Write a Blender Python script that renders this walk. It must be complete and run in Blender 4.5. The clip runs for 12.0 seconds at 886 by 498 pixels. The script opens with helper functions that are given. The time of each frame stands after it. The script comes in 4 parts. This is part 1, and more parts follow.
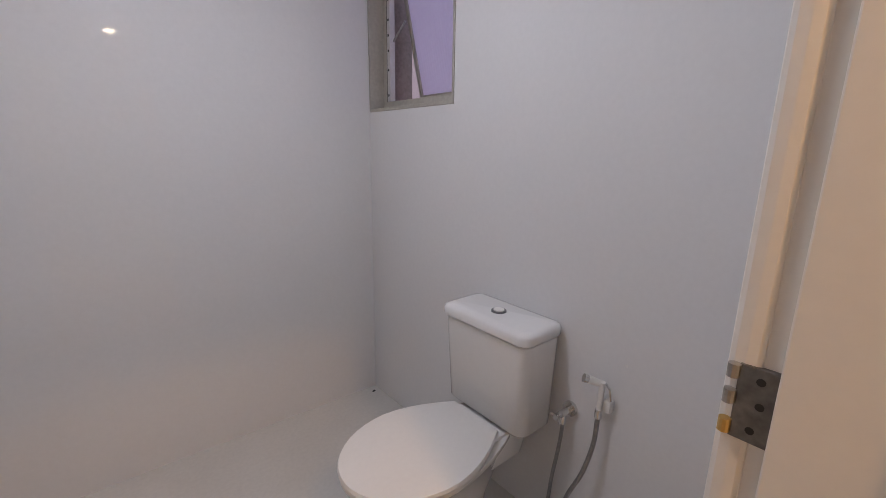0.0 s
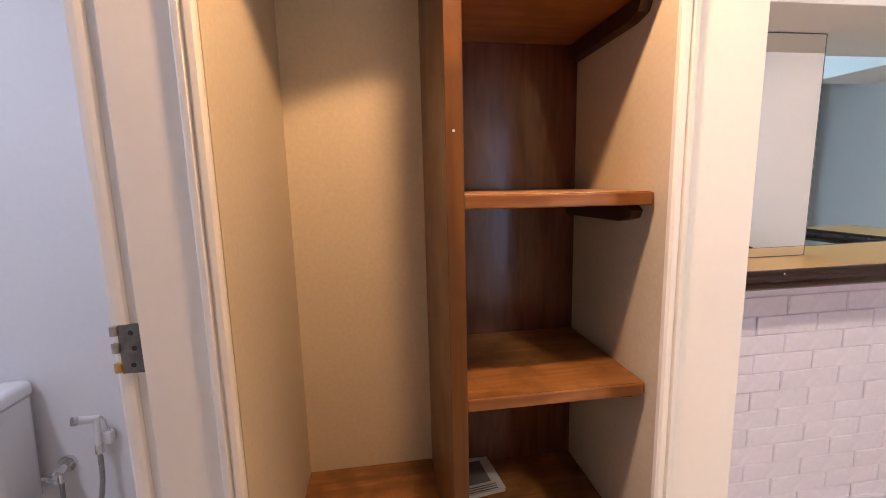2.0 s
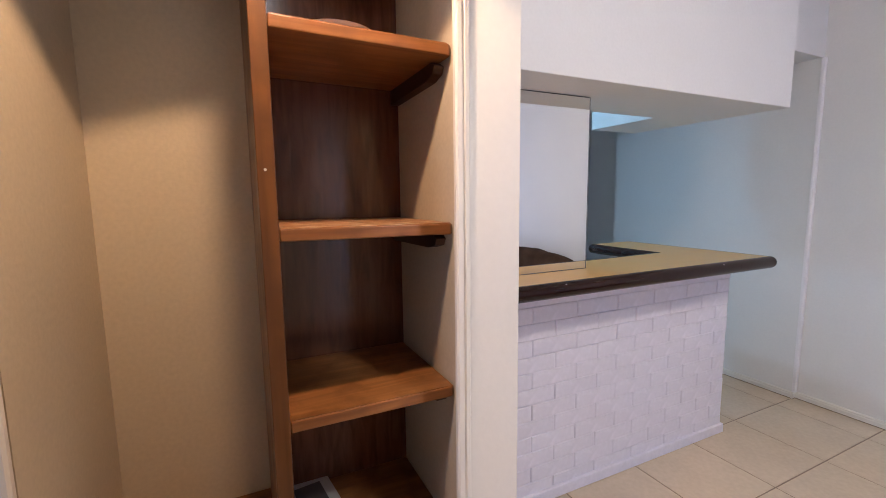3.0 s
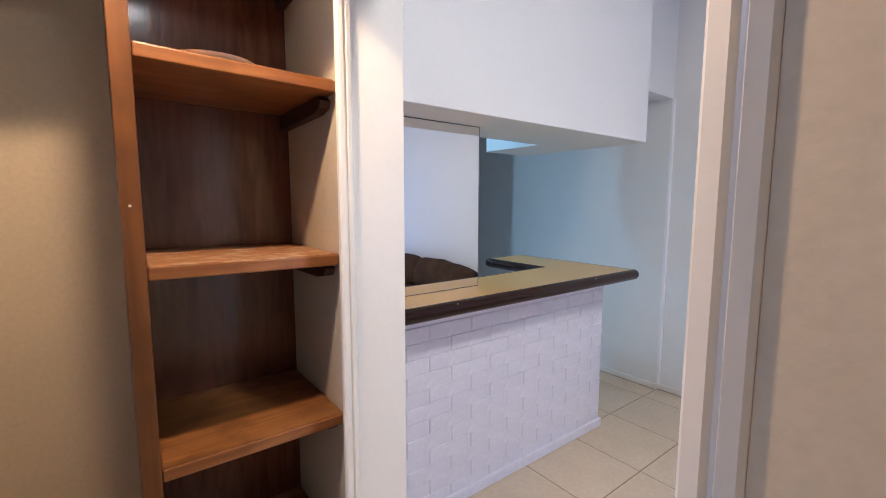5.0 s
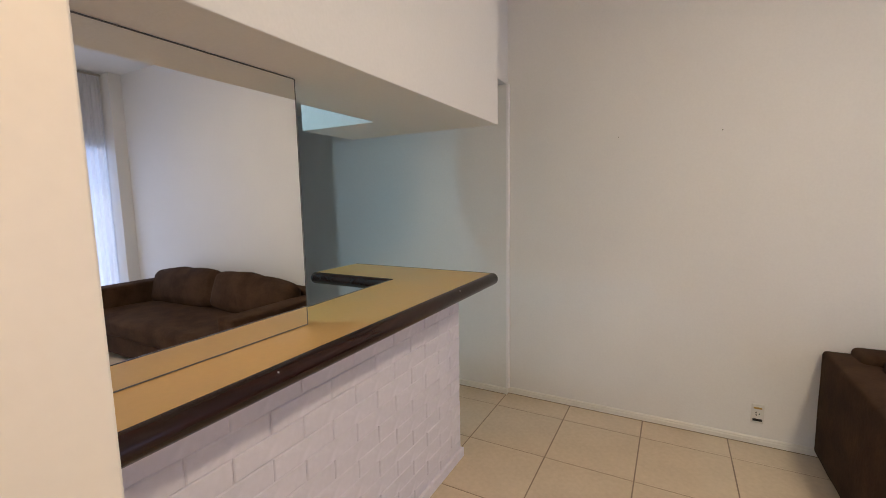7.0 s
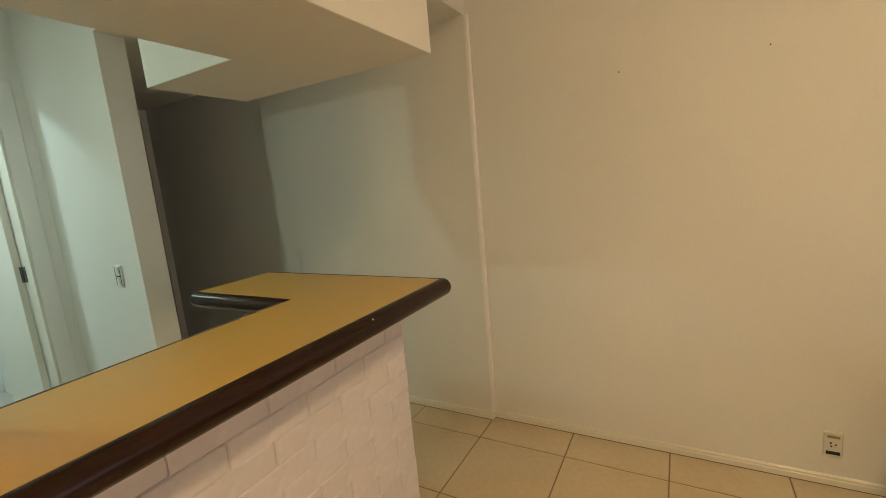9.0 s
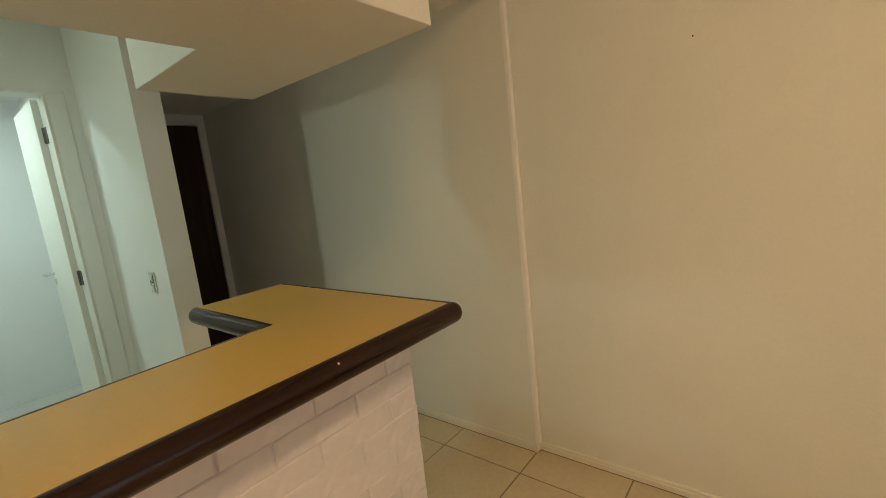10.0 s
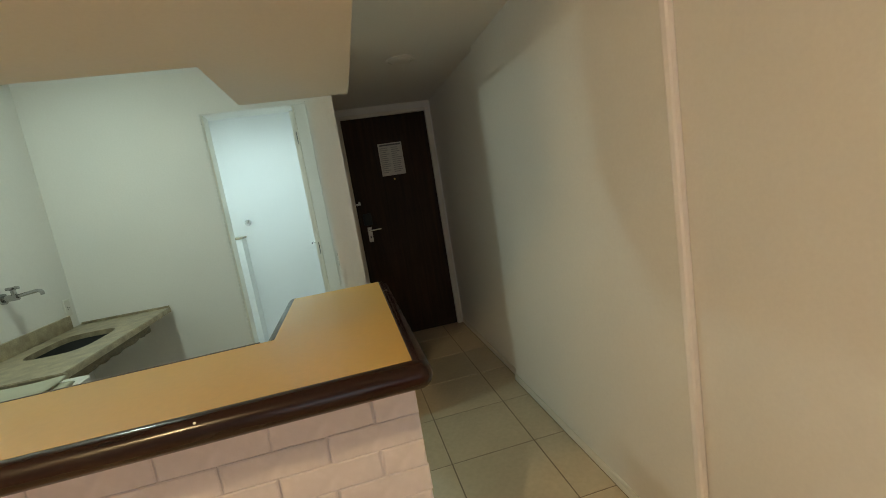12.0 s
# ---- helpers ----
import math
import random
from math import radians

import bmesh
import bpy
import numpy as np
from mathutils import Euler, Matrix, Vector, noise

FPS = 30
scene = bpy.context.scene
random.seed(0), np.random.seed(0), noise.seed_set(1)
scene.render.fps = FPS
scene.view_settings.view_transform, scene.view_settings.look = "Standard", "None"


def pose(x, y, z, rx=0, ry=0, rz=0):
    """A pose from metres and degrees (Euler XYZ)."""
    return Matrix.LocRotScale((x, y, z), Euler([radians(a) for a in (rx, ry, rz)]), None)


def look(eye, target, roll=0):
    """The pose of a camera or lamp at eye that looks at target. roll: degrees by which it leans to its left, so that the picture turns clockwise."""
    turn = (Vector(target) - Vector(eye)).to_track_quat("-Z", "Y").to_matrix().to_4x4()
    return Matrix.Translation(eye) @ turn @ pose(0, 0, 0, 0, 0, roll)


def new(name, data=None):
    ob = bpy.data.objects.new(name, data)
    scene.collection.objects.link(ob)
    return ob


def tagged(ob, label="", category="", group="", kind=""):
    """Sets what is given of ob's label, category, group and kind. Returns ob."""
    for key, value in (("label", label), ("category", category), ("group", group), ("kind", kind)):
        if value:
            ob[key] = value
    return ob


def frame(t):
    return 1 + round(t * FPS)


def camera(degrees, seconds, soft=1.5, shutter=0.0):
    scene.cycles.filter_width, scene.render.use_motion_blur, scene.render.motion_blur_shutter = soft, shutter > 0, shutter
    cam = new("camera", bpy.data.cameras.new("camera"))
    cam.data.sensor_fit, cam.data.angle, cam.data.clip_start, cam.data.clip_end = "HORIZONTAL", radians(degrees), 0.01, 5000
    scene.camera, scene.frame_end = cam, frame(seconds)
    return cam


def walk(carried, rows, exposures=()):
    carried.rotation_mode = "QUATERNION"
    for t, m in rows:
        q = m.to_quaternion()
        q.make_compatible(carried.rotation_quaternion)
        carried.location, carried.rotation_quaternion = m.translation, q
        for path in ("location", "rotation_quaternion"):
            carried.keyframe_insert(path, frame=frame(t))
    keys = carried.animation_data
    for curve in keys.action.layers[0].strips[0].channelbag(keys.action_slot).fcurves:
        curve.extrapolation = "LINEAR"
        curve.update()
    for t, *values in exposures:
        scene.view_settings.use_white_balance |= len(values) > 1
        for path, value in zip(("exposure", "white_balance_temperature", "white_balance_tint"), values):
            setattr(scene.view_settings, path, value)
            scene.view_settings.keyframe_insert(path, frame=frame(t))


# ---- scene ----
cam = camera(92.1, 12.0, soft=0.9)
PATH = [
    (0, (1.156, -0.55, 1.322), (2.405, 0.944, 0.868), 0.9),
    (0.5, (1.102, -0.638, 1.324), (2.61, 0.605, 0.9), 0.5),
    (1, (1.031, -0.695, 1.313), (2.811, 0.118, 0.902), -1.3),
    (1.5, (0.965, -0.782, 1.331), (2.929, -0.593, 1.005), -1.5),
    (2, (0.911, -0.872, 1.332), (2.867, -1.15, 1.024), -1.4),
    (2.5, (0.852, -0.926, 1.335), (2.74, -1.524, 1.057), -1.0),
    (3, (0.779, -0.961, 1.369), (2.571, -1.815, 1.128), -0.7),
    (3.2, (0.722, -0.974, 1.387), (2.495, -1.874, 1.165), -0.7),
    (5, (0.712, -0.995, 1.437), (2.293, -2.201, 1.222), 0.1),
    (5.5, (0.845, -1.042, 1.429), (2.303, -2.395, 1.226), -0.1),
    (6, (1.032, -1.131, 1.434), (2.353, -2.616, 1.213), -0.9),
    (6.5, (1.12, -1.245, 1.43), (2.306, -2.841, 1.216), -1.0),
    (7, (1.209, -1.401, 1.427), (2.154, -3.148, 1.194), -1.0),
    (7.5, (1.29, -1.561, 1.418), (2.074, -3.386, 1.182), -1.9),
    (7.6, (1.326, -1.59, 1.414), (2.065, -3.432, 1.173), -2.2),
    (7.7, (1.316, -1.614, 1.417), (2.064, -3.452, 1.168), -2.2),
    (9.3, (1.289, -2.242, 1.375), (2.315, -3.931, 1.065), -5.5),
    (9.5, (1.292, -2.286, 1.38), (2.36, -3.951, 1.085), -5.5),
    (10, (1.272, -2.488, 1.384), (2.522, -4.019, 1.079), -6.4),
    (10.5, (1.229, -2.719, 1.393), (2.719, -4.022, 1.104), -7.4),
    (11, (1.21, -2.923, 1.384), (2.918, -3.917, 1.078), -9.5),
    (11.5, (1.219, -3.142, 1.387), (3.04, -3.911, 1.08), -9.8),
    (12, (1.18, -3.316, 1.389), (3.115, -3.725, 1.095), -9.1),
]
EXPOSURES = [(0.0, 0.0, 6350, 17), (0.6, 0.03, 6200, 17), (1.0, 0.0, 6000, 17), (1.5, 0.33, 6050, 19), (2.0, 0.46, 5800, 23), (3.0, 0.15, 5080, 18), (5.0, 0.21, 4780, 14), (6.3, 0.09, 4830, 15), (7.0, -0.12, 5950, 13), (7.6, -0.18, 7800, 11), (9.4, -0.31, 10000, 7), (10.7, -0.35, 10300, 7), (11.5, -0.33, 10600, 7), (12.0, -0.19, 8900, 9)]
walk(cam, [(t, look(eye, target, roll)) for t, eye, target, roll in PATH], EXPOSURES)

# ---- world and light ----
world = bpy.data.worlds.new("sky")
scene.world = world
world.use_nodes = True
sky = world.node_tree.nodes.new("ShaderNodeTexSky")
sky.sky_type, sky.sun_disc, sky.sun_elevation, sky.sun_rotation = "NISHITA", False, radians(71), radians(258)
world.node_tree.links.new(sky.outputs[0], world.node_tree.nodes["Background"].inputs[0])
world.node_tree.nodes["Background"].inputs[1].default_value = 0.15
sun = new("sun", bpy.data.lights.new("sun", "SUN"))
sun.data.energy, sun.data.angle, sun.data.color = 3.0, radians(0.6), (1.0, 0.95, 0.88)
sun.matrix_world = look((0, 0, 20), (6.5, 1.4, 0))


def area_lamp(name, eye, target, w, h, watts, colour, shape="RECTANGLE"):
    data = bpy.data.lights.new(name, "AREA")
    data.shape, data.size, data.energy, data.color = shape, w, watts, colour
    if shape in ("RECTANGLE", "ELLIPSE"):
        data.size_y = h
    ob = new(name, data)
    ob.matrix_world = look(eye, target)
    return ob


WARM, MILD, COOL, ICE, DAY = (1.0, 0.58, 0.24), (1.0, 0.805, 0.53), (0.61, 0.92, 1.0), (0.44, 0.75, 1.0), (0.54, 0.68, 1.0)
spot = new("corridor_light", bpy.data.lights.new("corridor_light", "SPOT"))
spot.data.energy, spot.data.color, spot.data.shadow_soft_size = 52, WARM, 0.035
spot.data.spot_size, spot.data.spot_blend = radians(115), 0.15
spot.matrix_world = look((1.46, -1.062, 2.162), (1.4601, -1.062, 0))
area_lamp("kitchen_light", (3.35, -1.95, 2.53), (3.3501, -1.95, 0), 0.12, 0, 12.2, COOL, "DISK")
area_lamp("living_light", (0.10, -1.85, 2.88), (0.1001, -1.85, 0), 0.27, 0, 38, MILD, "DISK")
area_lamp("service_light", (5.02, -2.46, 2.36), (5.0201, -2.46, 0), 0.20, 0, 20, ICE, "DISK")
area_lamp("bath_light", (1.40, 0.45, 2.38), (1.4001, 0.45, 0), 0.25, 0, 10.3, (0.90, 0.92, 1.0), "DISK")
area_lamp("living_daylight", (-2.935, -3.10, 1.08), (0, -3.10, 1.08), 2.0, 2.05, 21, DAY)


# ---- materials ----
def material(name, colour, rough=0.5, metal=0.0, scale=6.0, vary=0.06, bump=0.0, grain=60.0, coat=0.0, mottle=None, random_piece=0.0):
    """A surface with slow mottling and fine grain, in metres."""
    m = bpy.data.materials.new(name)
    m.use_nodes = True
    nt = m.node_tree
    p = nt.nodes["Principled BSDF"]
    p.inputs["Roughness"].default_value, p.inputs["Metallic"].default_value = rough, metal
    p.inputs["Coat Weight"].default_value = coat
    tc = nt.nodes.new("ShaderNodeTexCoord")
    slow = nt.nodes.new("ShaderNodeTexNoise")
    slow.inputs["Scale"].default_value, slow.inputs["Detail"].default_value = scale, 4
    fine = nt.nodes.new("ShaderNodeTexNoise")
    fine.inputs["Scale"].default_value, fine.inputs["Detail"].default_value = grain, 3
    for n in (slow, fine):
        nt.links.new(tc.outputs["Object"], n.inputs["Vector"])
    ramp = nt.nodes.new("ShaderNodeValToRGB")
    other = mottle or [c * (1 - vary) for c in colour]
    ramp.color_ramp.elements[0].position, ramp.color_ramp.elements[1].position = 0.35, 0.65
    ramp.color_ramp.elements[0].color, ramp.color_ramp.elements[1].color = (*other, 1), (*colour, 1)
    nt.links.new(slow.outputs["Fac"], ramp.inputs["Fac"])
    mix = nt.nodes.new("ShaderNodeMix")
    mix.data_type, mix.blend_type = "RGBA", "MULTIPLY"
    mix.inputs[0].default_value = min(1.0, vary * 3)
    nt.links.new(ramp.outputs["Color"], mix.inputs[6])
    nt.links.new(fine.outputs["Fac"], mix.inputs[7])
    out = mix.outputs[2]
    gain = nt.nodes.new("ShaderNodeMix")
    gain.data_type, gain.blend_type = "RGBA", "MULTIPLY"
    gain.inputs[0].default_value = 1.0
    k = 1 + 0.5 * min(1.0, vary * 3)
    gain.inputs[7].default_value = (k, k, k, 1)
    nt.links.new(out, gain.inputs[6])
    out = gain.outputs[2]
    if random_piece:
        info = nt.nodes.new("ShaderNodeObjectInfo")
        span = nt.nodes.new("ShaderNodeMapRange")
        span.inputs["To Min"].default_value, span.inputs["To Max"].default_value = 1 - random_piece, 1.0
        nt.links.new(info.outputs["Random"], span.inputs["Value"])
        per = nt.nodes.new("ShaderNodeMix")
        per.data_type, per.blend_type = "RGBA", "MULTIPLY"
        per.inputs[0].default_value = 1.0
        nt.links.new(out, per.inputs[6])
        nt.links.new(span.outputs["Result"], per.inputs[7])
        out = per.outputs[2]
    nt.links.new(out, p.inputs["Base Color"])
    rr = nt.nodes.new("ShaderNodeMapRange")
    rr.inputs["To Min"].default_value, rr.inputs["To Max"].default_value = max(0.02, rough * 0.75), min(1.0, rough * 1.3)
    nt.links.new(slow.outputs["Fac"], rr.inputs["Value"])
    nt.links.new(rr.outputs["Result"], p.inputs["Roughness"])
    if bump:
        b = nt.nodes.new("ShaderNodeBump")
        b.inputs["Strength"].default_value, b.inputs["Distance"].default_value = 1.0, bump
        nt.links.new(fine.outputs["Fac"], b.inputs["Height"])
        nt.links.new(b.outputs["Normal"], p.inputs["Normal"])
    return m


def wood(name, light, dark, rough=0.4, along="Z", stretch=12.0, scale=2.2, bump=0.0006, blotch=None, gloss=0.5, spots=7.0, wear=0.35, even=False):
    """Stained wood: streaks along one axis, slow blotches of wear."""
    m = bpy.data.materials.new(name)
    m.use_nodes = True
    nt = m.node_tree
    p = nt.nodes["Principled BSDF"]
    p.inputs["Specular IOR Level"].default_value = gloss
    tc = nt.nodes.new("ShaderNodeTexCoord")
    mp = nt.nodes.new("ShaderNodeMapping")
    mp.inputs["Scale"].default_value = [scale if along == a else scale * stretch for a in "XYZ"]
    nt.links.new(tc.outputs["Object"], mp.inputs["Vector"])
    n = nt.nodes.new("ShaderNodeTexNoise")
    n.inputs["Scale"].default_value, n.inputs["Detail"].default_value, n.inputs["Distortion"].default_value = 1.0, 6, 0.6
    nt.links.new(mp.outputs["Vector"], n.inputs["Vector"])
    ramp = nt.nodes.new("ShaderNodeValToRGB")
    ramp.color_ramp.elements[0].position, ramp.color_ramp.elements[1].position = 0.3, 0.7
    ramp.color_ramp.elements[0].color, ramp.color_ramp.elements[1].color = (*dark, 1), (*light, 1)
    nt.links.new(n.outputs["Fac"], ramp.inputs["Fac"])
    slow = nt.nodes.new("ShaderNodeTexNoise")
    slow.inputs["Scale"].default_value, slow.inputs["Detail"].default_value = spots, 6
    nt.links.new(tc.outputs["Object"], slow.inputs["Vector"])
    br = nt.nodes.new("ShaderNodeValToRGB")
    br.color_ramp.elements[0].position, br.color_ramp.elements[1].position = 0.47, 0.62
    br.color_ramp.elements[0].color, br.color_ramp.elements[1].color = (0, 0, 0, 1), (1, 1, 1, 1)
    nt.links.new(slow.outputs["Fac"], br.inputs["Fac"])
    mix = nt.nodes.new("ShaderNodeMix")
    mix.data_type = "RGBA"
    nt.links.new(ramp.outputs["Color"], mix.inputs[6])
    mix.inputs[7].default_value = (*(blotch or [c * 0.75 for c in light]), 1)
    amount = nt.nodes.new("ShaderNodeMath")
    amount.operation = "MULTIPLY"
    amount.inputs[1].default_value = 0.75 if blotch else wear
    nt.links.new(br.outputs["Color"], amount.inputs[0])
    nt.links.new(amount.outputs[0], mix.inputs[0])
    nt.links.new(mix.outputs[2], p.inputs["Base Color"])
    rr = nt.nodes.new("ShaderNodeMapRange")
    rr.inputs["To Min"].default_value, rr.inputs["To Max"].default_value = max(0.05, rough - 0.12), min(1.0, rough + 0.15)
    nt.links.new(slow.outputs["Fac"], rr.inputs["Value"])
    if even:
        p.inputs["Roughness"].default_value = rough
    else:
        nt.links.new(rr.outputs["Result"], p.inputs["Roughness"])
    b = nt.nodes.new("ShaderNodeBump")
    b.inputs["Distance"].default_value = bump
    nt.links.new(n.outputs["Fac"], b.inputs["Height"])
    nt.links.new(b.outputs["Normal"], p.inputs["Normal"])
    return m


def sheer(name, colour, part_through):
    """Thin cloth or frosted glass that lets light through."""
    m = bpy.data.materials.new(name)
    m.use_nodes = True
    nt = m.node_tree
    p = nt.nodes["Principled BSDF"]
    p.inputs["Base Color"].default_value, p.inputs["Roughness"].default_value = (*colour, 1), 0.6
    tr = nt.nodes.new("ShaderNodeBsdfTranslucent")
    tr.inputs["Color"].default_value = (*colour, 1)
    mx = nt.nodes.new("ShaderNodeMixShader")
    mx.inputs[0].default_value = part_through
    nt.links.new(p.outputs[0], mx.inputs[1])
    nt.links.new(tr.outputs[0], mx.inputs[2])
    nt.links.new(mx.outputs[0], nt.nodes["Material Output"].inputs["Surface"])
    return m


def lit(name, colour, strength):
    m = bpy.data.materials.new(name)
    m.use_nodes = True
    p = m.node_tree.nodes["Principled BSDF"]
    p.inputs["Emission Color"].default_value, p.inputs["Emission Strength"].default_value = (*colour, 1), strength
    return m


PAINT = material("white_wall_paint", (0.83, 0.815, 0.795), 0.55, scale=1.6, vary=0.022, bump=0.0006, grain=90)
CEIL = material("ceiling_paint", (0.82, 0.81, 0.79), 0.8, scale=2, vary=0.03, bump=0.0004, grain=120)
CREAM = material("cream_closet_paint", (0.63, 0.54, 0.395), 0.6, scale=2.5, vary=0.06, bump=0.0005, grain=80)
TRIM = material("white_gloss_trim", (0.80, 0.765, 0.70), 0.34, scale=3, vary=0.02, bump=0.0004, grain=50)
BATHTILE = material("glossy_white_wall_tile", (0.74, 0.735, 0.73), 0.05, scale=1.2, vary=0.02)
wave = BATHTILE.node_tree.nodes.new("ShaderNodeTexNoise")
wave.inputs["Scale"].default_value, wave.inputs["Detail"].default_value = 9.0, 2
ripple = BATHTILE.node_tree.nodes.new("ShaderNodeBump")
ripple.inputs["Distance"].default_value = 0.0004
BATHTILE.node_tree.links.new(BATHTILE.node_tree.nodes["Texture Coordinate"].outputs["Object"], wave.inputs["Vector"])
BATHTILE.node_tree.links.new(wave.outputs["Fac"], ripple.inputs["Height"])
BATHTILE.node_tree.links.new(ripple.outputs["Normal"], BATHTILE.node_tree.nodes["Principled BSDF"].inputs["Normal"])
BATHFLOOR = material("satin_floor_tile", (0.62, 0.60, 0.56), 0.22, scale=3, vary=0.05)
TILE = material("beige_floor_tile", (0.67, 0.555, 0.405), 0.22, scale=5, vary=0.06, grain=40, random_piece=0.06)
GROUT = material("brown_grout", (0.27, 0.205, 0.145), 0.9, scale=20, vary=0.1)
BRICKM = material("white_painted_brick", (0.82, 0.79, 0.865), 0.5, scale=14, vary=0.05, bump=0.0011, grain=45, random_piece=0.04)
PORCELAIN = material("white_porcelain", (0.80, 0.79, 0.77), 0.10, scale=2, vary=0.015, coat=0.4)
PLASTIC = material("white_plastic", (0.76, 0.74, 0.70), 0.30, scale=4, vary=0.02)
TAPM = material("dull_tap_chrome", (0.42, 0.42, 0.42), 0.22, 1.0, scale=20, vary=0.08)
CHROME = material("chrome", (0.72, 0.72, 0.72), 0.14, 1.0, scale=20, vary=0.05)
STEEL = material("brushed_steel", (0.50, 0.48, 0.45), 0.35, 1.0, scale=30, vary=0.15)
BRASS = material("brass", (0.65, 0.44, 0.16), 0.3, 1.0, scale=30, vary=0.1)
ALU = material("dull_aluminium", (0.48, 0.45, 0.39), 0.5, 0.1, scale=12, vary=0.1)
DARKSLOT = material("dark_slot", (0.02, 0.02, 0.02), 0.6)
RINGM = material("dark_worn_chrome", (0.16, 0.16, 0.16), 0.3, 0.9, scale=20, vary=0.1)
HOSE = material("braided_hose", (0.40, 0.40, 0.40), 0.38, 0.8, scale=60, vary=0.2, bump=0.0008, grain=300)
LAMINATE = material("yellow_laminate", (0.63, 0.385, 0.120), 0.36, scale=3, vary=0.035, mottle=(0.58, 0.365, 0.125))
NOSING = wood("dark_varnished_nosing", (0.030, 0.011, 0.008), (0.015, 0.006, 0.0045), 0.20, "Y", 18, 3, 0.0004, gloss=0.32)
SHELFWOOD = wood("stained_shelf_wood", (0.38, 0.160, 0.038), (0.20, 0.074, 0.017), 0.40, "Y", 16, 2.2, 0.0006, (0.20, 0.080, 0.020), spots=9.0)
WORNWOOD = wood("worn_shelf_top", (0.42, 0.20, 0.065), (0.29, 0.12, 0.032), 0.42, "Y", 14, 2.0, 0.0008, (0.62, 0.46, 0.30), spots=24.0)
SHELFTOP = wood("shelf_top_wood", (0.35, 0.155, 0.042), (0.17, 0.068, 0.018), 0.34, "Y", 14, 2.6, 0.0007, (0.15, 0.060, 0.016), spots=11.0)
POSTWOOD = wood("stained_post_wood", (0.185, 0.074, 0.016), (0.088, 0.032, 0.007), 0.36, "Z", 16, 1.6, 0.0006, (0.105, 0.040, 0.009), spots=6.0)
PLY = wood("dark_plywood_back", (0.165, 0.062, 0.029), (0.085, 0.030, 0.013), 0.21, "Z", 7, 6.0, 0.0007, gloss=0.65, spots=22.0, wear=0.15, even=True)
PLY.node_tree.nodes["Principled BSDF"].inputs["Coat Weight"].default_value = 0.3
PLY.node_tree.nodes["Principled BSDF"].inputs["Coat Roughness"].default_value = 0.13
CLEATWOOD = wood("dark_cleat_wood", (0.060, 0.024, 0.010), (0.040, 0.016, 0.007), 0.45, "X", 12, 3.0, 0.0005)
DOORWOOD = wood("dark_brown_door", (0.055, 0.026, 0.012), (0.026, 0.012, 0.005), 0.55, "Z", 14, 2, 0.0005, gloss=0.25)
VELVET = material("dark_brown_velvet", (0.078, 0.044, 0.025), 0.95, scale=6, vary=0.12, bump=0.0012, grain=60, mottle=(0.040, 0.021, 0.011))
VELVET.node_tree.nodes["Principled BSDF"].inputs["Specular IOR Level"].default_value = 0.1
STONE = material("grey_stone_worktop", (0.50, 0.42, 0.29), 0.35, scale=14, vary=0.22, bump=0.0006, grain=160, mottle=(0.29, 0.23, 0.155))
MORTAR = material("dark_rough_mortar", (0.20, 0.155, 0.10), 0.9, scale=40, vary=0.3, bump=0.002, grain=120)
CLOTHM = material("pale_cotton_cloth", (0.46, 0.44, 0.34), 0.9, scale=10, vary=0.1, bump=0.0008, grain=300)
PAPER = material("printed_paper", (0.70, 0.69, 0.66), 0.6, scale=12, vary=0.05)
FAINTINK = material("faint_grey_print", (0.40, 0.40, 0.40), 0.6)
INK = material("grey_ink", (0.16, 0.16, 0.17), 0.6)
FROST = sheer("frosted_window_glass", (0.95, 0.91, 1.0), 0.94)
TRACKM = material("pale_grey_aluminium", (0.62, 0.60, 0.60), 0.4, 0.1, scale=12, vary=0.06)
# Daylight on the step's -x face is put into this whiter base colour.
BEAD = material("daylit_white_corner_bead", (0.90, 0.87, 0.88), 0.4, scale=5, vary=0.02)
CURTAINM = sheer("sheer_white_curtain", (0.85, 0.86, 0.90), 0.55)
DRAPE = material("brown_drape_cloth", (0.30, 0.17, 0.09), 0.9, scale=12, vary=0.15, bump=0.0008, grain=200)
PIERM = material("grey_brown_render", (0.36, 0.30, 0.28), 0.85, scale=8, vary=0.15, bump=0.002)
OUTWALL = material("outside_render", (0.47, 0.37, 0.37), 0.8, scale=3, vary=0.1, bump=0.002)
MIRROR = bpy.data.materials.new("mirror_glass")
MIRROR.use_nodes = True
MIRROR.node_tree.nodes["Principled BSDF"].inputs["Base Color"].default_value = (0.90, 0.91, 0.90, 1)
MIRROR.node_tree.nodes["Principled BSDF"].inputs["Metallic"].default_value = 1.0
MIRROR.node_tree.nodes["Principled BSDF"].inputs["Roughness"].default_value = 0.01
GLASS = bpy.data.materials.new("clear_glass")
GLASS.use_nodes = True
GLASS.node_tree.nodes["Principled BSDF"].inputs["Transmission Weight"].default_value = 1.0
GLASS.node_tree.nodes["Principled BSDF"].inputs["Roughness"].default_value = 0.02
LAMPGLOW = lit("lamp_diffuser_glow", (1.0, 0.80, 0.55), 26.0)
CORRIDORGLOW = lit("corridor_lamp_glow", (1.0, 0.80, 0.55), 45.0)
KGLOW = lit("kitchen_lamp_glow", (0.85, 1.0, 0.95), 6.0)


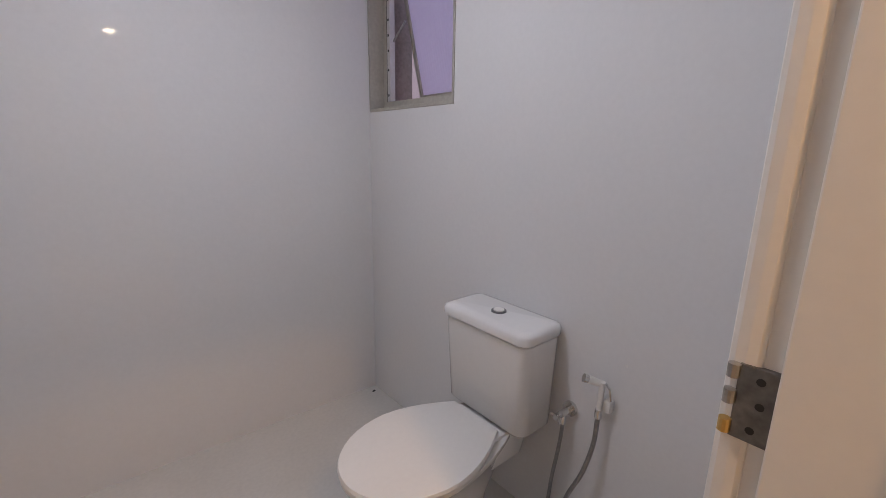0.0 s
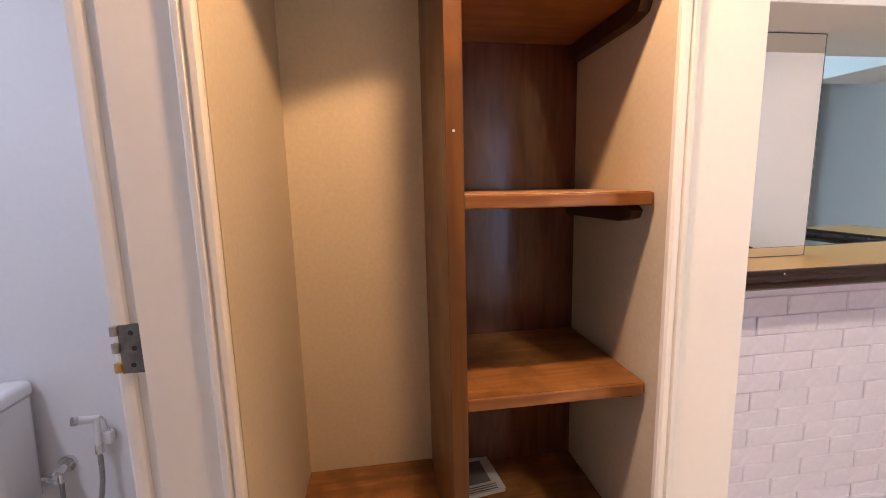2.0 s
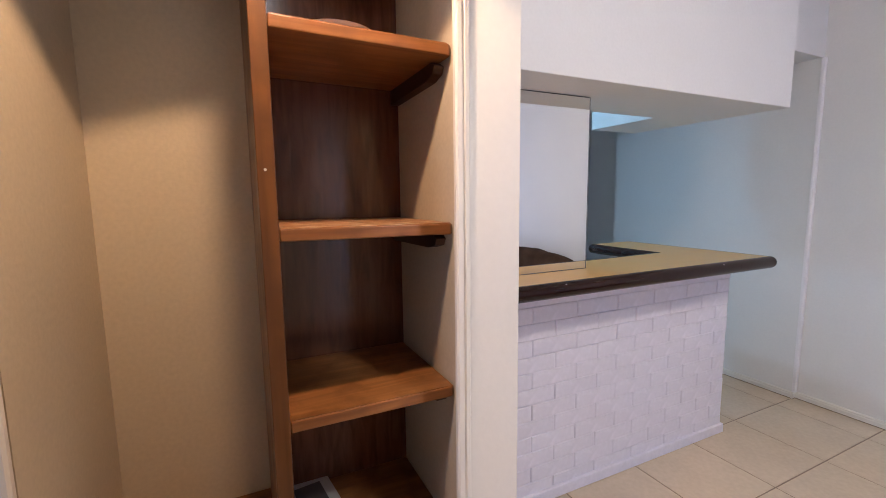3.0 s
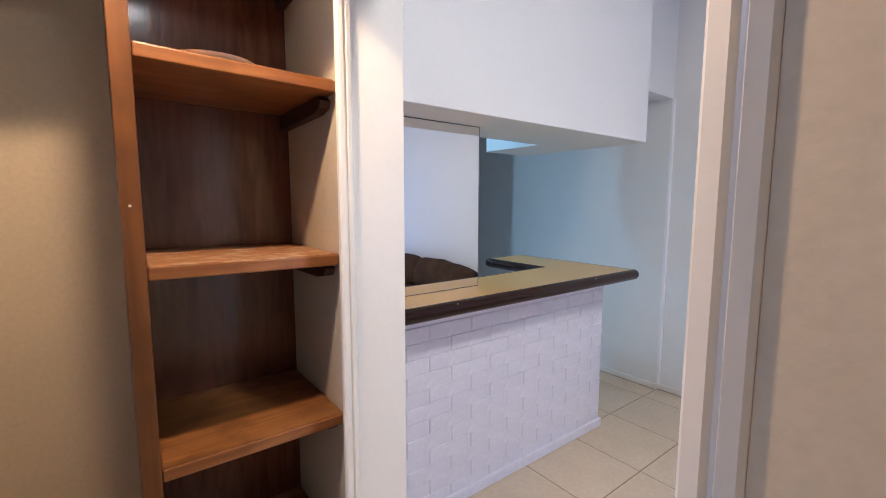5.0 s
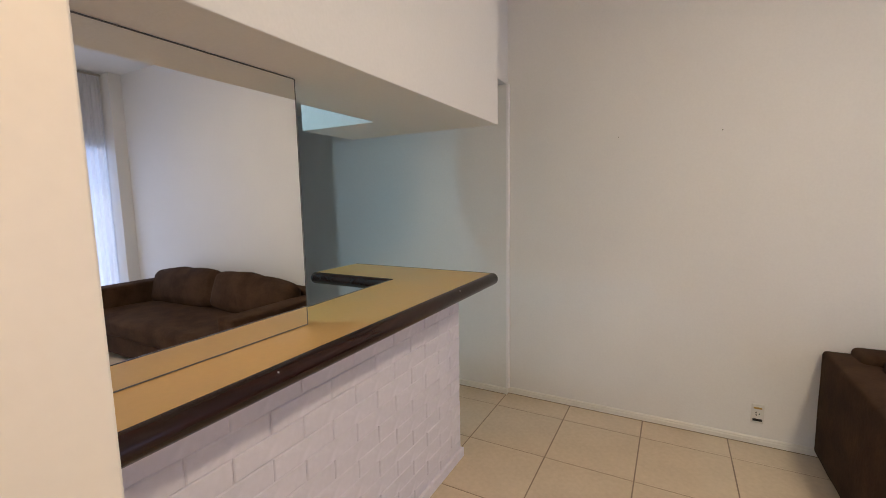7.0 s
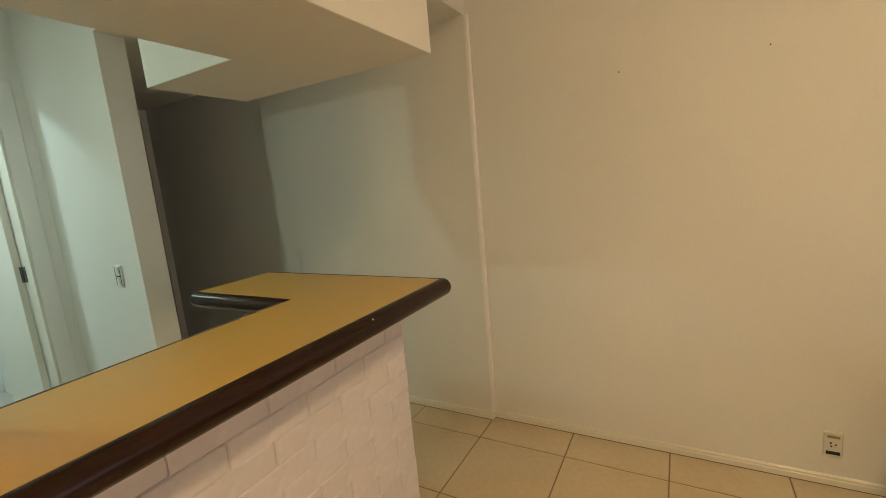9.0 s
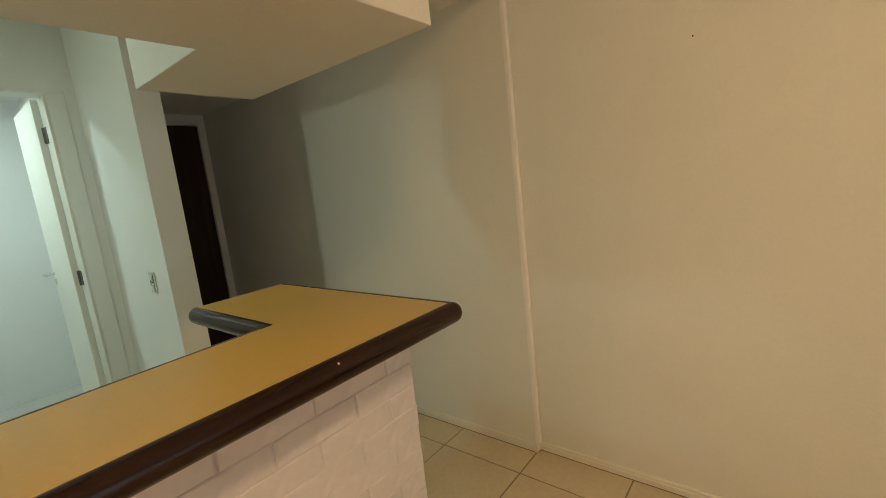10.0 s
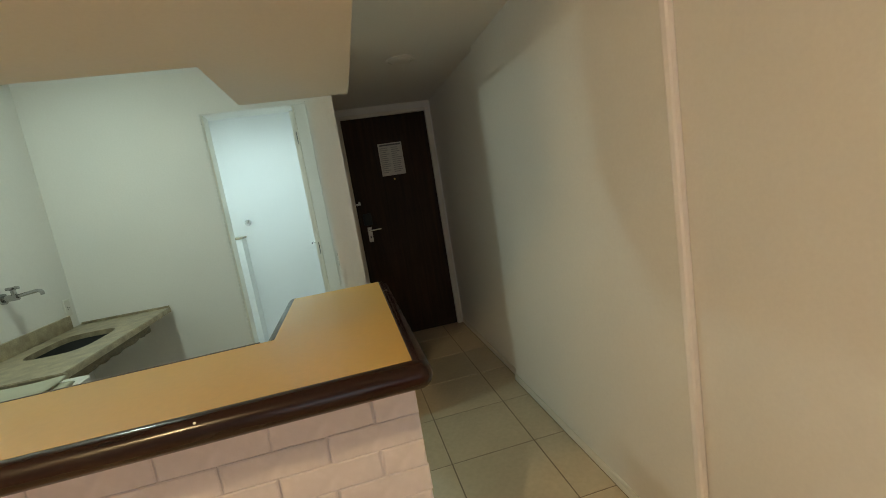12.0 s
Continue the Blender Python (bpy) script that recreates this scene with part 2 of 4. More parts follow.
# ---- mesh helpers ----
def part(name, bm, mat, parent=None, label=""):
    """Links a bmesh as one mesh object, under a thing or part if given."""
    me = bpy.data.meshes.new(name)
    bmesh.ops.recalc_face_normals(bm, faces=bm.faces)
    bm.to_mesh(me)
    bm.free()
    me.materials.append(mat)
    ob = new(name, me)
    if parent is not None:
        ob.parent = parent
    if label:
        ob["label"] = label
    return ob


def smooth(ob, degrees=40):
    me = ob.data
    me.polygons.foreach_set("use_smooth", [True] * len(me.polygons))
    me.set_sharp_from_angle(angle=radians(degrees))
    return ob


def thing(name, label, category, at=(0, 0, 0), group=""):
    ob = new(name)
    ob.location = at
    ob.empty_display_size = 0.1
    return tagged(ob, label, category, group)


def box(a, b, bevel=0.0, bm=None, segments=2):
    """A box from corner a to corner b, its edges rounded."""
    bm = bm or bmesh.new()
    made = bmesh.ops.create_cube(bm, size=1)["verts"]
    for v in made:
        v.co = [a[i] + (v.co[i] + 0.5) * (b[i] - a[i]) for i in range(3)]
    if bevel:
        edges = list({e for v in made for e in v.link_edges})
        bmesh.ops.bevel(bm, geom=edges, offset=bevel, segments=segments, affect="EDGES", profile=0.5)
    return bm


def rod(a, b, r, bm=None, n=16, r2=None):
    """A round bar from a to b."""
    bm = bm or bmesh.new()
    a, b = Vector(a), Vector(b)
    m = Matrix.Translation((a + b) / 2) @ (b - a).to_track_quat("Z", "Y").to_matrix().to_4x4()
    bmesh.ops.create_cone(bm, cap_ends=True, segments=n, radius1=r, radius2=r if r2 is None else r2, depth=(b - a).length, matrix=m)
    return bm


def prism(points, low, high, bm=None, bevel=0.0):
    """An upright prism over a plan outline."""
    bm = bm or bmesh.new()
    bottom = [bm.verts.new((x, y, low)) for x, y in points]
    top = [bm.verts.new((x, y, high)) for x, y in points]
    faces = [bm.faces.new(bottom), bm.faces.new(top)]
    n = len(points)
    for i in range(n):
        faces.append(bm.faces.new((bottom[i], bottom[(i + 1) % n], top[(i + 1) % n], top[i])))
    if bevel:
        bmesh.ops.recalc_face_normals(bm, faces=faces)
        bmesh.ops.bevel(bm, geom=list({e for f in faces for e in f.edges}), offset=bevel, segments=2, affect="EDGES", profile=0.5)
    return bm


def sweep(points, r, bm=None, n=10):
    """A tube along points."""
    bm = bm or bmesh.new()
    rings = []
    pts = [Vector(p) for p in points]
    for i, p in enumerate(pts):
        d = (pts[min(i + 1, len(pts) - 1)] - pts[max(i - 1, 0)]).normalized()
        m = d.to_track_quat("Z", "Y").to_matrix()
        rings.append([bm.verts.new(p + m @ Vector((r * math.cos(k * math.tau / n), r * math.sin(k * math.tau / n), 0))) for k in range(n)])
    for a, b in zip(rings, rings[1:]):
        off = min(range(n), key=lambda o: (a[0].co - b[o].co).length)
        for k in range(n):
            bm.faces.new((a[k], a[(k + 1) % n], b[(k + 1 + off) % n], b[(k + off) % n]))
    bm.faces.new(rings[0])
    bm.faces.new(rings[-1])
    return bm


def curve_points(ctrl, n=24):
    """A smooth line through a few control points."""
    c = [Vector(p) for p in ctrl]
    c = [2 * c[0] - c[1]] + c + [2 * c[-1] - c[-2]]
    out = []
    for i in range(1, len(c) - 2):
        for k in range(n):
            t = k / n
            out.append(0.5 * ((2 * c[i]) + (c[i + 1] - c[i - 1]) * t + (2 * c[i - 1] - 5 * c[i] + 4 * c[i + 1] - c[i + 2]) * t * t + (3 * c[i] - c[i - 1] - 3 * c[i + 1] + c[i + 2]) * t ** 3))
    out.append(c[-2])
    return out


def structure(name, bm, mat, label, category):
    return tagged(part(name, bm, mat), label, category, kind="structure")


def wall(name, mat, label, *boxes):
    bm = bmesh.new()
    for a, b in boxes:
        box(a, b, 0, bm)
    return structure(name, bm, mat, label, "wall")


# ---- structure: plan in metres ----
TOP = 2.97
WALLX = 1.64          # corridor face of the closet wall, and the doors' linings
wall("wall_living_south", PAINT, "long white painted wall with a few nail holes", ((-3.07, -4.42, -0.1), (2.24, -4.27, TOP)))
wall("wall_hall_south", PAINT, "white painted wall standing slightly proud beside the hall", ((2.24, -4.42, -0.1), (3.81, -4.24, 2.19)))
wall("wall_hall_south_far", PAINT, "white painted hall wall running to the entrance door", ((3.81, -4.42, -0.1), (5.40, -4.268, 2.19)))
wall("wall_hall_north", PAINT, "white painted stub wall between kitchen and entrance hall", ((3.62, -3.36, -0.1), (5.25, -3.235, 2.19)))
wall("wall_entrance", PAINT, "white wall round the entrance door",
     ((5.25, -4.268, 2.105), (5.40, -3.36, 2.19)), ((5.25, -3.42, -0.1), (5.40, -3.36, 2.105)), ((5.25, -4.268, -0.1), (5.40, -4.215, 2.105)))
wall("wall_kitchen_back", PAINT, "white kitchen wall with the service door opening",
     ((4.477, -2.485, -0.1), (4.60, -1.30, 2.62)), ((4.477, -3.235, -0.1), (4.60, -3.10, 2.62)), ((4.477, -3.10, 2.11), (4.60, -2.485, 2.62)))
wall("wall_kitchen_north", PAINT, "white kitchen wall above the sink", ((2.32, -1.45, -0.1), (4.477, -1.30, 2.62)))
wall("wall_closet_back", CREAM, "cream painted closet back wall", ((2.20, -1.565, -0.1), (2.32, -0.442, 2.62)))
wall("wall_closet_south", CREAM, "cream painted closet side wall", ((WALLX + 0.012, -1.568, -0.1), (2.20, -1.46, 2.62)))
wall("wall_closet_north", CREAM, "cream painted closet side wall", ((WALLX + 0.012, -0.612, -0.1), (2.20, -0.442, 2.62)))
wall("wall_closet_header", PAINT, "white header over the closet opening", ((WALLX, -1.402, 2.165), (1.74, -0.613, 2.19)))
wall("wall_corridor_west", PAINT, "white corridor wall", ((0.13, -1.40, -0.1), (0.25, -0.56, 2.62)))
wall("wall_corridor_south", PAINT, "white wall beside the corridor's doorway", ((-3.07, -1.568, -0.1), (0.862, -1.40, TOP)), ((0.862, -1.568, 2.10), (2.32, -1.40, TOP)))
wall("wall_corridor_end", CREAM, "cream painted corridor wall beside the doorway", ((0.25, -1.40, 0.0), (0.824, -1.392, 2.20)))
wall("wall_bath_south", BATHTILE, "tiled bathroom wall beside the door", ((0.20, -0.56, -0.1), (0.862, -0.43, 2.62)), ((0.862, -0.56, 2.165), (WALLX, -0.43, 2.62)), ((WALLX + 0.014, -0.442, -0.1), (2.33, -0.43, 2.62)))
wall("wall_bath_north", BATHTILE, "glossy white tiled bathroom wall", ((0.20, 1.46, -0.1), (2.46, 1.60, 2.62)))
wall("wall_bath_west", BATHTILE, "glossy white tiled bathroom wall", ((0.10, -0.43, -0.1), (0.30, 1.46, 2.62)))
wall("wall_bath_east", BATHTILE, "glossy white tiled bathroom wall behind the toilet",
     ((2.33, -0.44, -0.1), (2.46, 0.80, 2.62)), ((2.33, 0.80, -0.1), (2.46, 1.46, 1.50)), ((2.33, 0.80, 2.30), (2.46, 1.46, 2.62)))
wall("wall_living_west", PAINT, "white wall round the balcony window",
     ((-3.07, -4.27, -0.1), (-2.95, -4.15, TOP)), ((-3.07, -2.05, -0.1), (-2.95, -1.568, TOP)), ((-3.07, -4.15, 2.17), (-2.95, -2.05, TOP)))
wall("wall_service_north", PAINT, "bright white side wall of the small room beyond", ((4.60, -1.95, -0.1), (6.20, -1.83, 2.45)))
wall("wall_service_east", PAINT, "bright white far wall of the small room beyond", ((6.10, -3.235, -0.1), (6.22, -1.95, 2.45)))
wall("wall_service_south", PAINT, "bright white wall behind the open service door", ((5.40, -3.36, -0.1), (6.22, -3.235, 2.45)))
wall("wall_pier", PAINT, "shallow white corner pier beside the balcony window", ((-2.95, -4.27, -0.1), (-2.74, -4.135, TOP)))
structure("ceiling_living", box((-3.07, -4.42, TOP), (2.33, -1.40, TOP + 0.1)), CEIL, "white living room ceiling", "ceiling")
hall_ceiling = prism([(2.24, -4.42), (5.40, -4.42), (5.40, -3.235), (2.888, -3.235), (2.888, -3.414), (2.24, -3.414)], 2.19, TOP)
structure("ceiling_hall", hall_ceiling, PAINT, "dropped white ceiling over the entrance hall", "ceiling")
structure("ceiling_kitchen", box((2.435, -3.02, 2.60), (4.60, -1.30, 2.70)), CEIL, "white kitchen ceiling", "ceiling")
structure("ceiling_kitchen_edge", box((2.888, -3.233, 2.60), (4.60, -3.022, 2.70)), CEIL, "white kitchen ceiling edge", "ceiling")
structure("ceiling_corridor", box((0.13, -1.40, 2.20), (2.20, -0.56, 2.40)), CEIL, "low white corridor ceiling", "ceiling")
structure("ceiling_bath", box((0.20, -0.43, 2.42), (2.46, 1.46, 2.52)), CEIL, "white bathroom ceiling", "ceiling")
structure("ceiling_service", box((4.60, -3.235, 2.40), (6.20, -1.83, 2.50)), CEIL, "white ceiling of the small room", "ceiling")
bulkhead = prism([(1.98, -1.568), (1.98, -3.41), (2.884, -3.41), (2.884, -3.02), (2.43, -3.02), (2.43, -1.568)], 1.78, TOP, bevel=0.003)
structure("bulkhead_bar", bulkhead, PAINT, "white boxed bulkhead hanging over the bar counter", "bulkhead")
floor = structure("floor", box((-3.07, -4.42, -0.12), (5.40, -1.30, -0.0025)), GROUT, "beige square floor tiles with brown joints", "floor")
structure("floor_corridor", box((0.13, -1.30, -0.12), (2.33, -0.43, -0.0025)), GROUT, "grout bed of the corridor floor", "floor")
structure("floor_bath", box((0.20, -0.43, -0.16), (2.46, 1.60, -0.05)), BATHFLOOR, "pale satin bathroom floor", "floor")
structure("floor_service", box((5.40, -3.36, -0.12), (6.22, -1.83, -0.003)), BATHFLOOR, "pale floor of the small room", "floor")
bar_wall = structure("bar_wall", box((2.207, -3.402, -0.05), (2.34, -1.57, 1.0)), BRICKM, "low white painted brick wall under the bar counter", "wall")
structure("bar_wall_return", box((2.342, -3.402, -0.05), (2.84, -3.30, 1.0)), PAINT, "low white return wall under the bar counter", "wall")
structure("partition", box((2.199, -2.325, 1.052), (2.30, -1.57, 1.778)), PAINT, "white partition behind the mirror", "wall")


# ---- counter ----
def bar_counter():
    t = thing("bar_counter", "L-shaped yellow laminate bar counter with dark rounded wooden edging", "bar counter", (2.2, -2.5, 0))
    inv = Matrix.Translation((-2.2, 2.5, 0))
    top = prism([(2.014, -1.571), (2.014, -3.392), (2.885, -3.392), (2.885, -3.066), (2.380, -3.066), (2.312, -1.571)], 1.003, 1.049, bevel=0.0015)
    top.transform(inv)
    part("worktop", top, LAMINATE, t, "yellow laminate top, worn satin")

    def nose(name, a, b):
        a, b = Vector(a), Vector(b)
        bm = rod(a, b, 0.0300, n=24)
        bmesh.ops.create_uvsphere(bm, u_segments=24, v_segments=10, radius=0.0300, matrix=Matrix.Translation(b))
        bm.transform(inv)
        smooth(part(name, bm, NOSING, t, "dark varnished rounded wooden edging"))
    nose("edging", (2.0100, -1.572, 1.0190), (2.0095, -3.3985, 1.0190))
    nose("edging", (2.885, -3.3985, 1.0190), (2.0095, -3.399, 1.0190))
    nose("edging", (2.385, -3.066, 1.0190), (2.885, -3.066, 1.0190))
    lip = prism([(2.380, -3.030), (2.3835, -3.030), (2.3155, -1.571), (2.312, -1.571)], 1.002, 1.0505)
    lip.transform(inv)
    part("edge_strip", lip, INK, t, "thin dark edge strip")
    for y in (-2.043, -2.986):
        bm = rod((1.9925, y, 1.0380), (1.9884, y, 1.0410), 0.0026, n=8)
        bm.transform(inv)
        part("nail_plug", bm, PLASTIC, t, "small white filled nail hole")
    return t


bar_counter()
mirror = thing("wall_mirror", "frameless rectangular mirror standing on the bar counter", "mirror", (2.195, -1.94, 1.05))
part("mirror_pane", box((-0.006, -0.388, 0.0016), (0.0, 0.369, 0.7266), 0.0012), MIRROR, mirror)
part("edge_seam", box((-0.0075, -0.388, 0.0), (-0.0005, 0.369, 0.0014)), INK, mirror, "dark seam under the mirror")
part("edge_seam", box((-0.0068, -0.3895, 0.001), (0.0, -0.3882, 0.728)), INK, mirror, "dark ground glass edge")
part("edge_seam", box((-0.0068, -0.388, 0.7268), (-0.0002, 0.369, 0.7285)), INK, mirror, "dark ground glass edge")
part("backing", box((0.0005, -0.386, 0.001), (0.0035, 0.369, 0.728)), DARKSLOT, mirror)


# ---- sofa ----
def cushion(a, b, r=0.05, puff=0.02, wrinkle=0.004, cuts=11):
    """A soft box: a grid wrapped on a rounded box, domed and a little uneven."""
    bm = box((-1, -1, -1), (1, 1, 1))
    bmesh.ops.subdivide_edges(bm, edges=bm.edges[:], cuts=cuts, use_grid_fill=True)
    ca, h = (Vector(a) + Vector(b)) / 2, (Vector(b) - Vector(a)) / 2
    r = min(r, *[q * 0.98 for q in h])
    for v in bm.verts:
        u = v.co.copy()
        p = Vector()
        for i in range(3):
            k = abs(u[i])
            flat = (h[i] - r) / h[i]
            p[i] = math.copysign(h[i] * (k / 0.62 * flat if k < 0.62 else flat + (k - 0.62) / 0.38 * (1 - flat)), u[i])
        inner = Vector([max(-h[i] + r, min(h[i] - r, p[i])) for i in range(3)])
        d = p - inner
        if d.length > 1e-6:
            p = inner + d.normalized() * r
        for i in range(3):
            o = [min(1.0, abs(p[j]) / h[j]) for j in range(3) if j != i]
            p[i] += math.copysign(1, u[i]) * puff * (1 - o[0] ** 2) * (1 - o[1] ** 2) * (1 if abs(u[i]) > 0.99 else 0)
        p += Vector((noise.noise((p + ca) * 5), noise.noise((p + ca) * 5 + Vector((7, 0, 0))), noise.noise((p + ca) * 6 + Vector((0, 9, 0))))) * wrinkle
        v.co = ca + p
    return bm


def sofa():
    t = thing("sofa", "dark brown velvet sofa with two loose back cushions", "sofa", (-0.725, -3.76, 0))
    L, D = 1.22, 0.49
    smooth(part("base", cushion((-L + 0.16, -D + 0.05, 0.05), (L - 0.16, D - 0.03, 0.26), 0.03, 0.0, 0.002), VELVET, t), 70)
    smooth(part("back", cushion((-L + 0.11, -D, 0.06), (L - 0.11, -D + 0.18, 0.645), 0.03, 0.006), VELVET, t), 70)
    smooth(part("seat_cushion", cushion((-L + 0.185, -D + 0.16, 0.22), (L - 0.185, D - 0.005, 0.405), 0.055, 0.015, 0.010, 19), VELVET, t, "deep rumpled seat cushion"), 70)
    for s in (-1, 1):
        smooth(part("arm", cushion((min(s * L, s * (L - 0.19)), -D, 0.035), (max(s * L, s * (L - 0.19)), D + 0.02, 0.605), 0.022, 0.005, 0.003), VELVET, t), 70)
        bm = cushion((-0.52, -0.085, -0.175), (0.52, 0.085, 0.175), 0.07, 0.035, 0.012, 15)
        bm.transform(Matrix.Translation((s * 0.515, -D + 0.285, 0.565)) @ Matrix.Rotation(radians(3 * s), 4, "Y") @ Matrix.Rotation(radians(16), 4, "X"))
        smooth(part("back_cushion", bm, VELVET, t), 70)
        for y in (-0.4, 0.4):
            part("foot", rod((s * 1.1, y, 0.0), (s * 1.1, y, 0.06), 0.028, n=12), DARKSLOT, t)
    return t


sofa()


# ---- door linings, casings, skirting ----
def moulding(name, y0, y1, x, side, z1, mat=TRIM):
    """A ridged casing strip standing on a wall that faces -x, from y0 to y1."""
    w = y1 - y0
    prof = [(0, 0), (0, 0.010), (0.12, 0.015), (0.38, 0.016), (0.46, 0.010), (0.54, 0.010), (0.62, 0.016), (0.88, 0.015), (1, 0.010), (1, 0)]
    bm = prism([(x - d * side, y0 + u * w) for u, d in prof], 0.0, z1)
    return structure(name, bm, mat, "white ridged door casing", "casing")


moulding("trim_closet_left", -0.577, -0.613, WALLX + 0.004, 1, 2.165)
moulding("trim_closet_right", -1.402, -1.438, WALLX + 0.004, 1, 2.165)
lining = structure("trim_bath_lining", box((WALLX, -0.576, -0.05), (WALLX + 0.012, -0.474, 2.16), 0.002), TRIM, "white door lining of the bathroom doorway", "door lining")
structure("trim_bath_rebate", box((WALLX + 0.0105, -0.474, -0.05), (WALLX + 0.0138, -0.458, 2.16)), TRIM, "white rebate of the bathroom doorway", "door lining")
structure("trim_bath_bead", prism([(WALLX + 0.0135, -0.459), (WALLX + 0.0085, -0.4575), (WALLX + 0.0060, -0.453), (WALLX + 0.0052, -0.444), (WALLX + 0.0062, -0.434), (WALLX + 0.0090, -0.429), (WALLX + 0.0135, -0.427)], -0.05, 2.16), TRIM, "rounded white bead of the bathroom doorway", "door lining")
structure("trim_living_lining", box((WALLX, -1.580, 0), (WALLX + 0.012, -1.438, 2.10), 0.003), TRIM, "white door lining of the living room doorway", "door lining")
structure("trim_living_end", box((WALLX + 0.012, -1.580, 0), (1.99, -1.568, 2.97), 0.002), PAINT, "white wall end beside the bar counter", "door lining")
structure("trim_jamb_lining", box((0.862, -1.580, 0), (0.874, -1.400, 2.10), 0.002), TRIM, "white door lining of the living room doorway", "door lining")
prof = [(0, 0), (0, 0.009), (0.1, 0.015), (0.42, 0.017), (0.50, 0.010), (0.58, 0.010), (0.66, 0.017), (0.92, 0.013), (1, 0.008), (1, 0)]
structure("trim_jamb_casing", prism([(0.874 - u * 0.052, -1.400 + d * 1.3) for u, d in prof], 0, 2.14), TRIM, "cream ridged door casing", "casing")
structure("trim_bath_jamb", box((0.862, -0.562, -0.05), (0.874, -0.428, 2.16), 0.002), TRIM, "white door lining of the bathroom doorway", "door lining")


def skirting(name, a, b, out):
    """A low skirting from a to b (plan), standing out along 'out', with a rounded top and a small lip."""
    (ax, ay), (bx, by), (ox, oy) = a, b, out
    prof = [(0, 0), (0.012, 0), (0.012, 0.026), (0.009, 0.031), (0.009, 0.038), (0.004, 0.044), (0, 0.044)]
    bm = bmesh.new()
    r0 = [bm.verts.new((ax + ox * d, ay + oy * d, z)) for d, z in prof]
    r1 = [bm.verts.new((bx + ox * d, by + oy * d, z)) for d, z in prof]
    n = len(prof)
    for i in range(n):
        bm.faces.new((r0[i], r0[(i + 1) % n], r1[(i + 1) % n], r1[i]))
    bm.faces.new(r0)
    bm.faces.new(r1)
    board = structure(name, bm, TRIM, "low white skirting board", "skirting")
    bm = bmesh.new()
    lo = [bm.verts.new((x + ox * d, y + oy * d, z)) for x, y in (a, b) for d, z in ((0.010, 0.0), (0.0132, 0.0), (0.0132, 0.0035), (0.010, 0.0035))]
    for i in range(4):
        bm.faces.new((lo[i], lo[(i + 1) % 4], lo[4 + (i + 1) % 4], lo[4 + i]))
    part("joint", bm, GROUT, board, "dark grout line along the floor")


structure("trim_pilaster", prism([(2.2400, -4.2695), (2.2250, -4.2690), (2.2195, -4.2620), (2.2190, -4.2460), (2.2230, -4.2390), (2.2360, -4.2360), (2.2400, -4.2365)], 0.044, 2.188), BEAD, "rounded white corner bead, lightened in colour as if daylit", "corner trim")
skirting("baseboard_living", (-2.95, -4.27), (2.24, -4.27), (0, 1))
skirting("baseboard_pilaster", (2.24, -4.268), (2.24, -4.228), (-1, 0))
skirting("baseboard_hall", (2.24, -4.24), (3.81, -4.24), (0, 1))
skirting("baseboard_hall_far", (3.81, -4.268), (5.235, -4.268), (0, 1))
skirting("baseboard_kitchen", (4.477, -2.44), (4.477, -1.45), (-1, 0))
structure("baseboard_bar", box((2.186, -3.414, 0), (2.208, -1.58, 0.052), 0.004), BRICKM, "white painted plinth under the brick bar", "skirting")
structure("bar_wall_cap", box((2.200, -3.404, 0.906), (2.2075, -1.58, 1.0)), BRICKM, "smooth white band over the painted bricks", "wall")


# ---- hinge ----
PEWTER = material("worn_pewter", (0.26, 0.25, 0.235), 0.4, 0.9, scale=40, vary=0.25)
w, h = 0.036, 0.082
leaf = part("hinge", box((-0.0082, -w, -h / 2), (0, 0, h / 2), 0.0006), PEWTER, lining, "worn steel butt hinge, empty of its door")
leaf.location = (WALLX + 0.0105, -0.4405, 1.075)
for k, z in enumerate((0.40, 0.05, -0.36)):
    part("knuckle", rod((-0.010, 0.004, z * h - 0.09 * h), (-0.010, 0.004, z * h + 0.09 * h), 0.006, n=12), BRASS if k == 2 else STEEL, leaf)
for y, z in ((-0.55, 0.34), (-0.62, 0.02), (-0.50, -0.33)):
    part("screw", rod((-0.0088, y * w, z * h), (-0.007, y * w, z * h), 0.0042, n=10), DARKSLOT, leaf, "dark screw head")


# ---- closet ----
def closet_divider():
    t = thing("closet_divider", "upright brown stained wooden board between the closet bays", "closet divider", (1.97, -1.019, 0.43))
    part("board", box((-0.222, -0.018, 0.0), (0.228, 0.018, 1.85), 0.0025), POSTWOOD, t)
    part("nail", rod((-0.224, 0.002, 1.00), (-0.2215, 0.002, 1.00), 0.003, n=8), PLASTIC, t, "pale nail in the front edge")
    return t


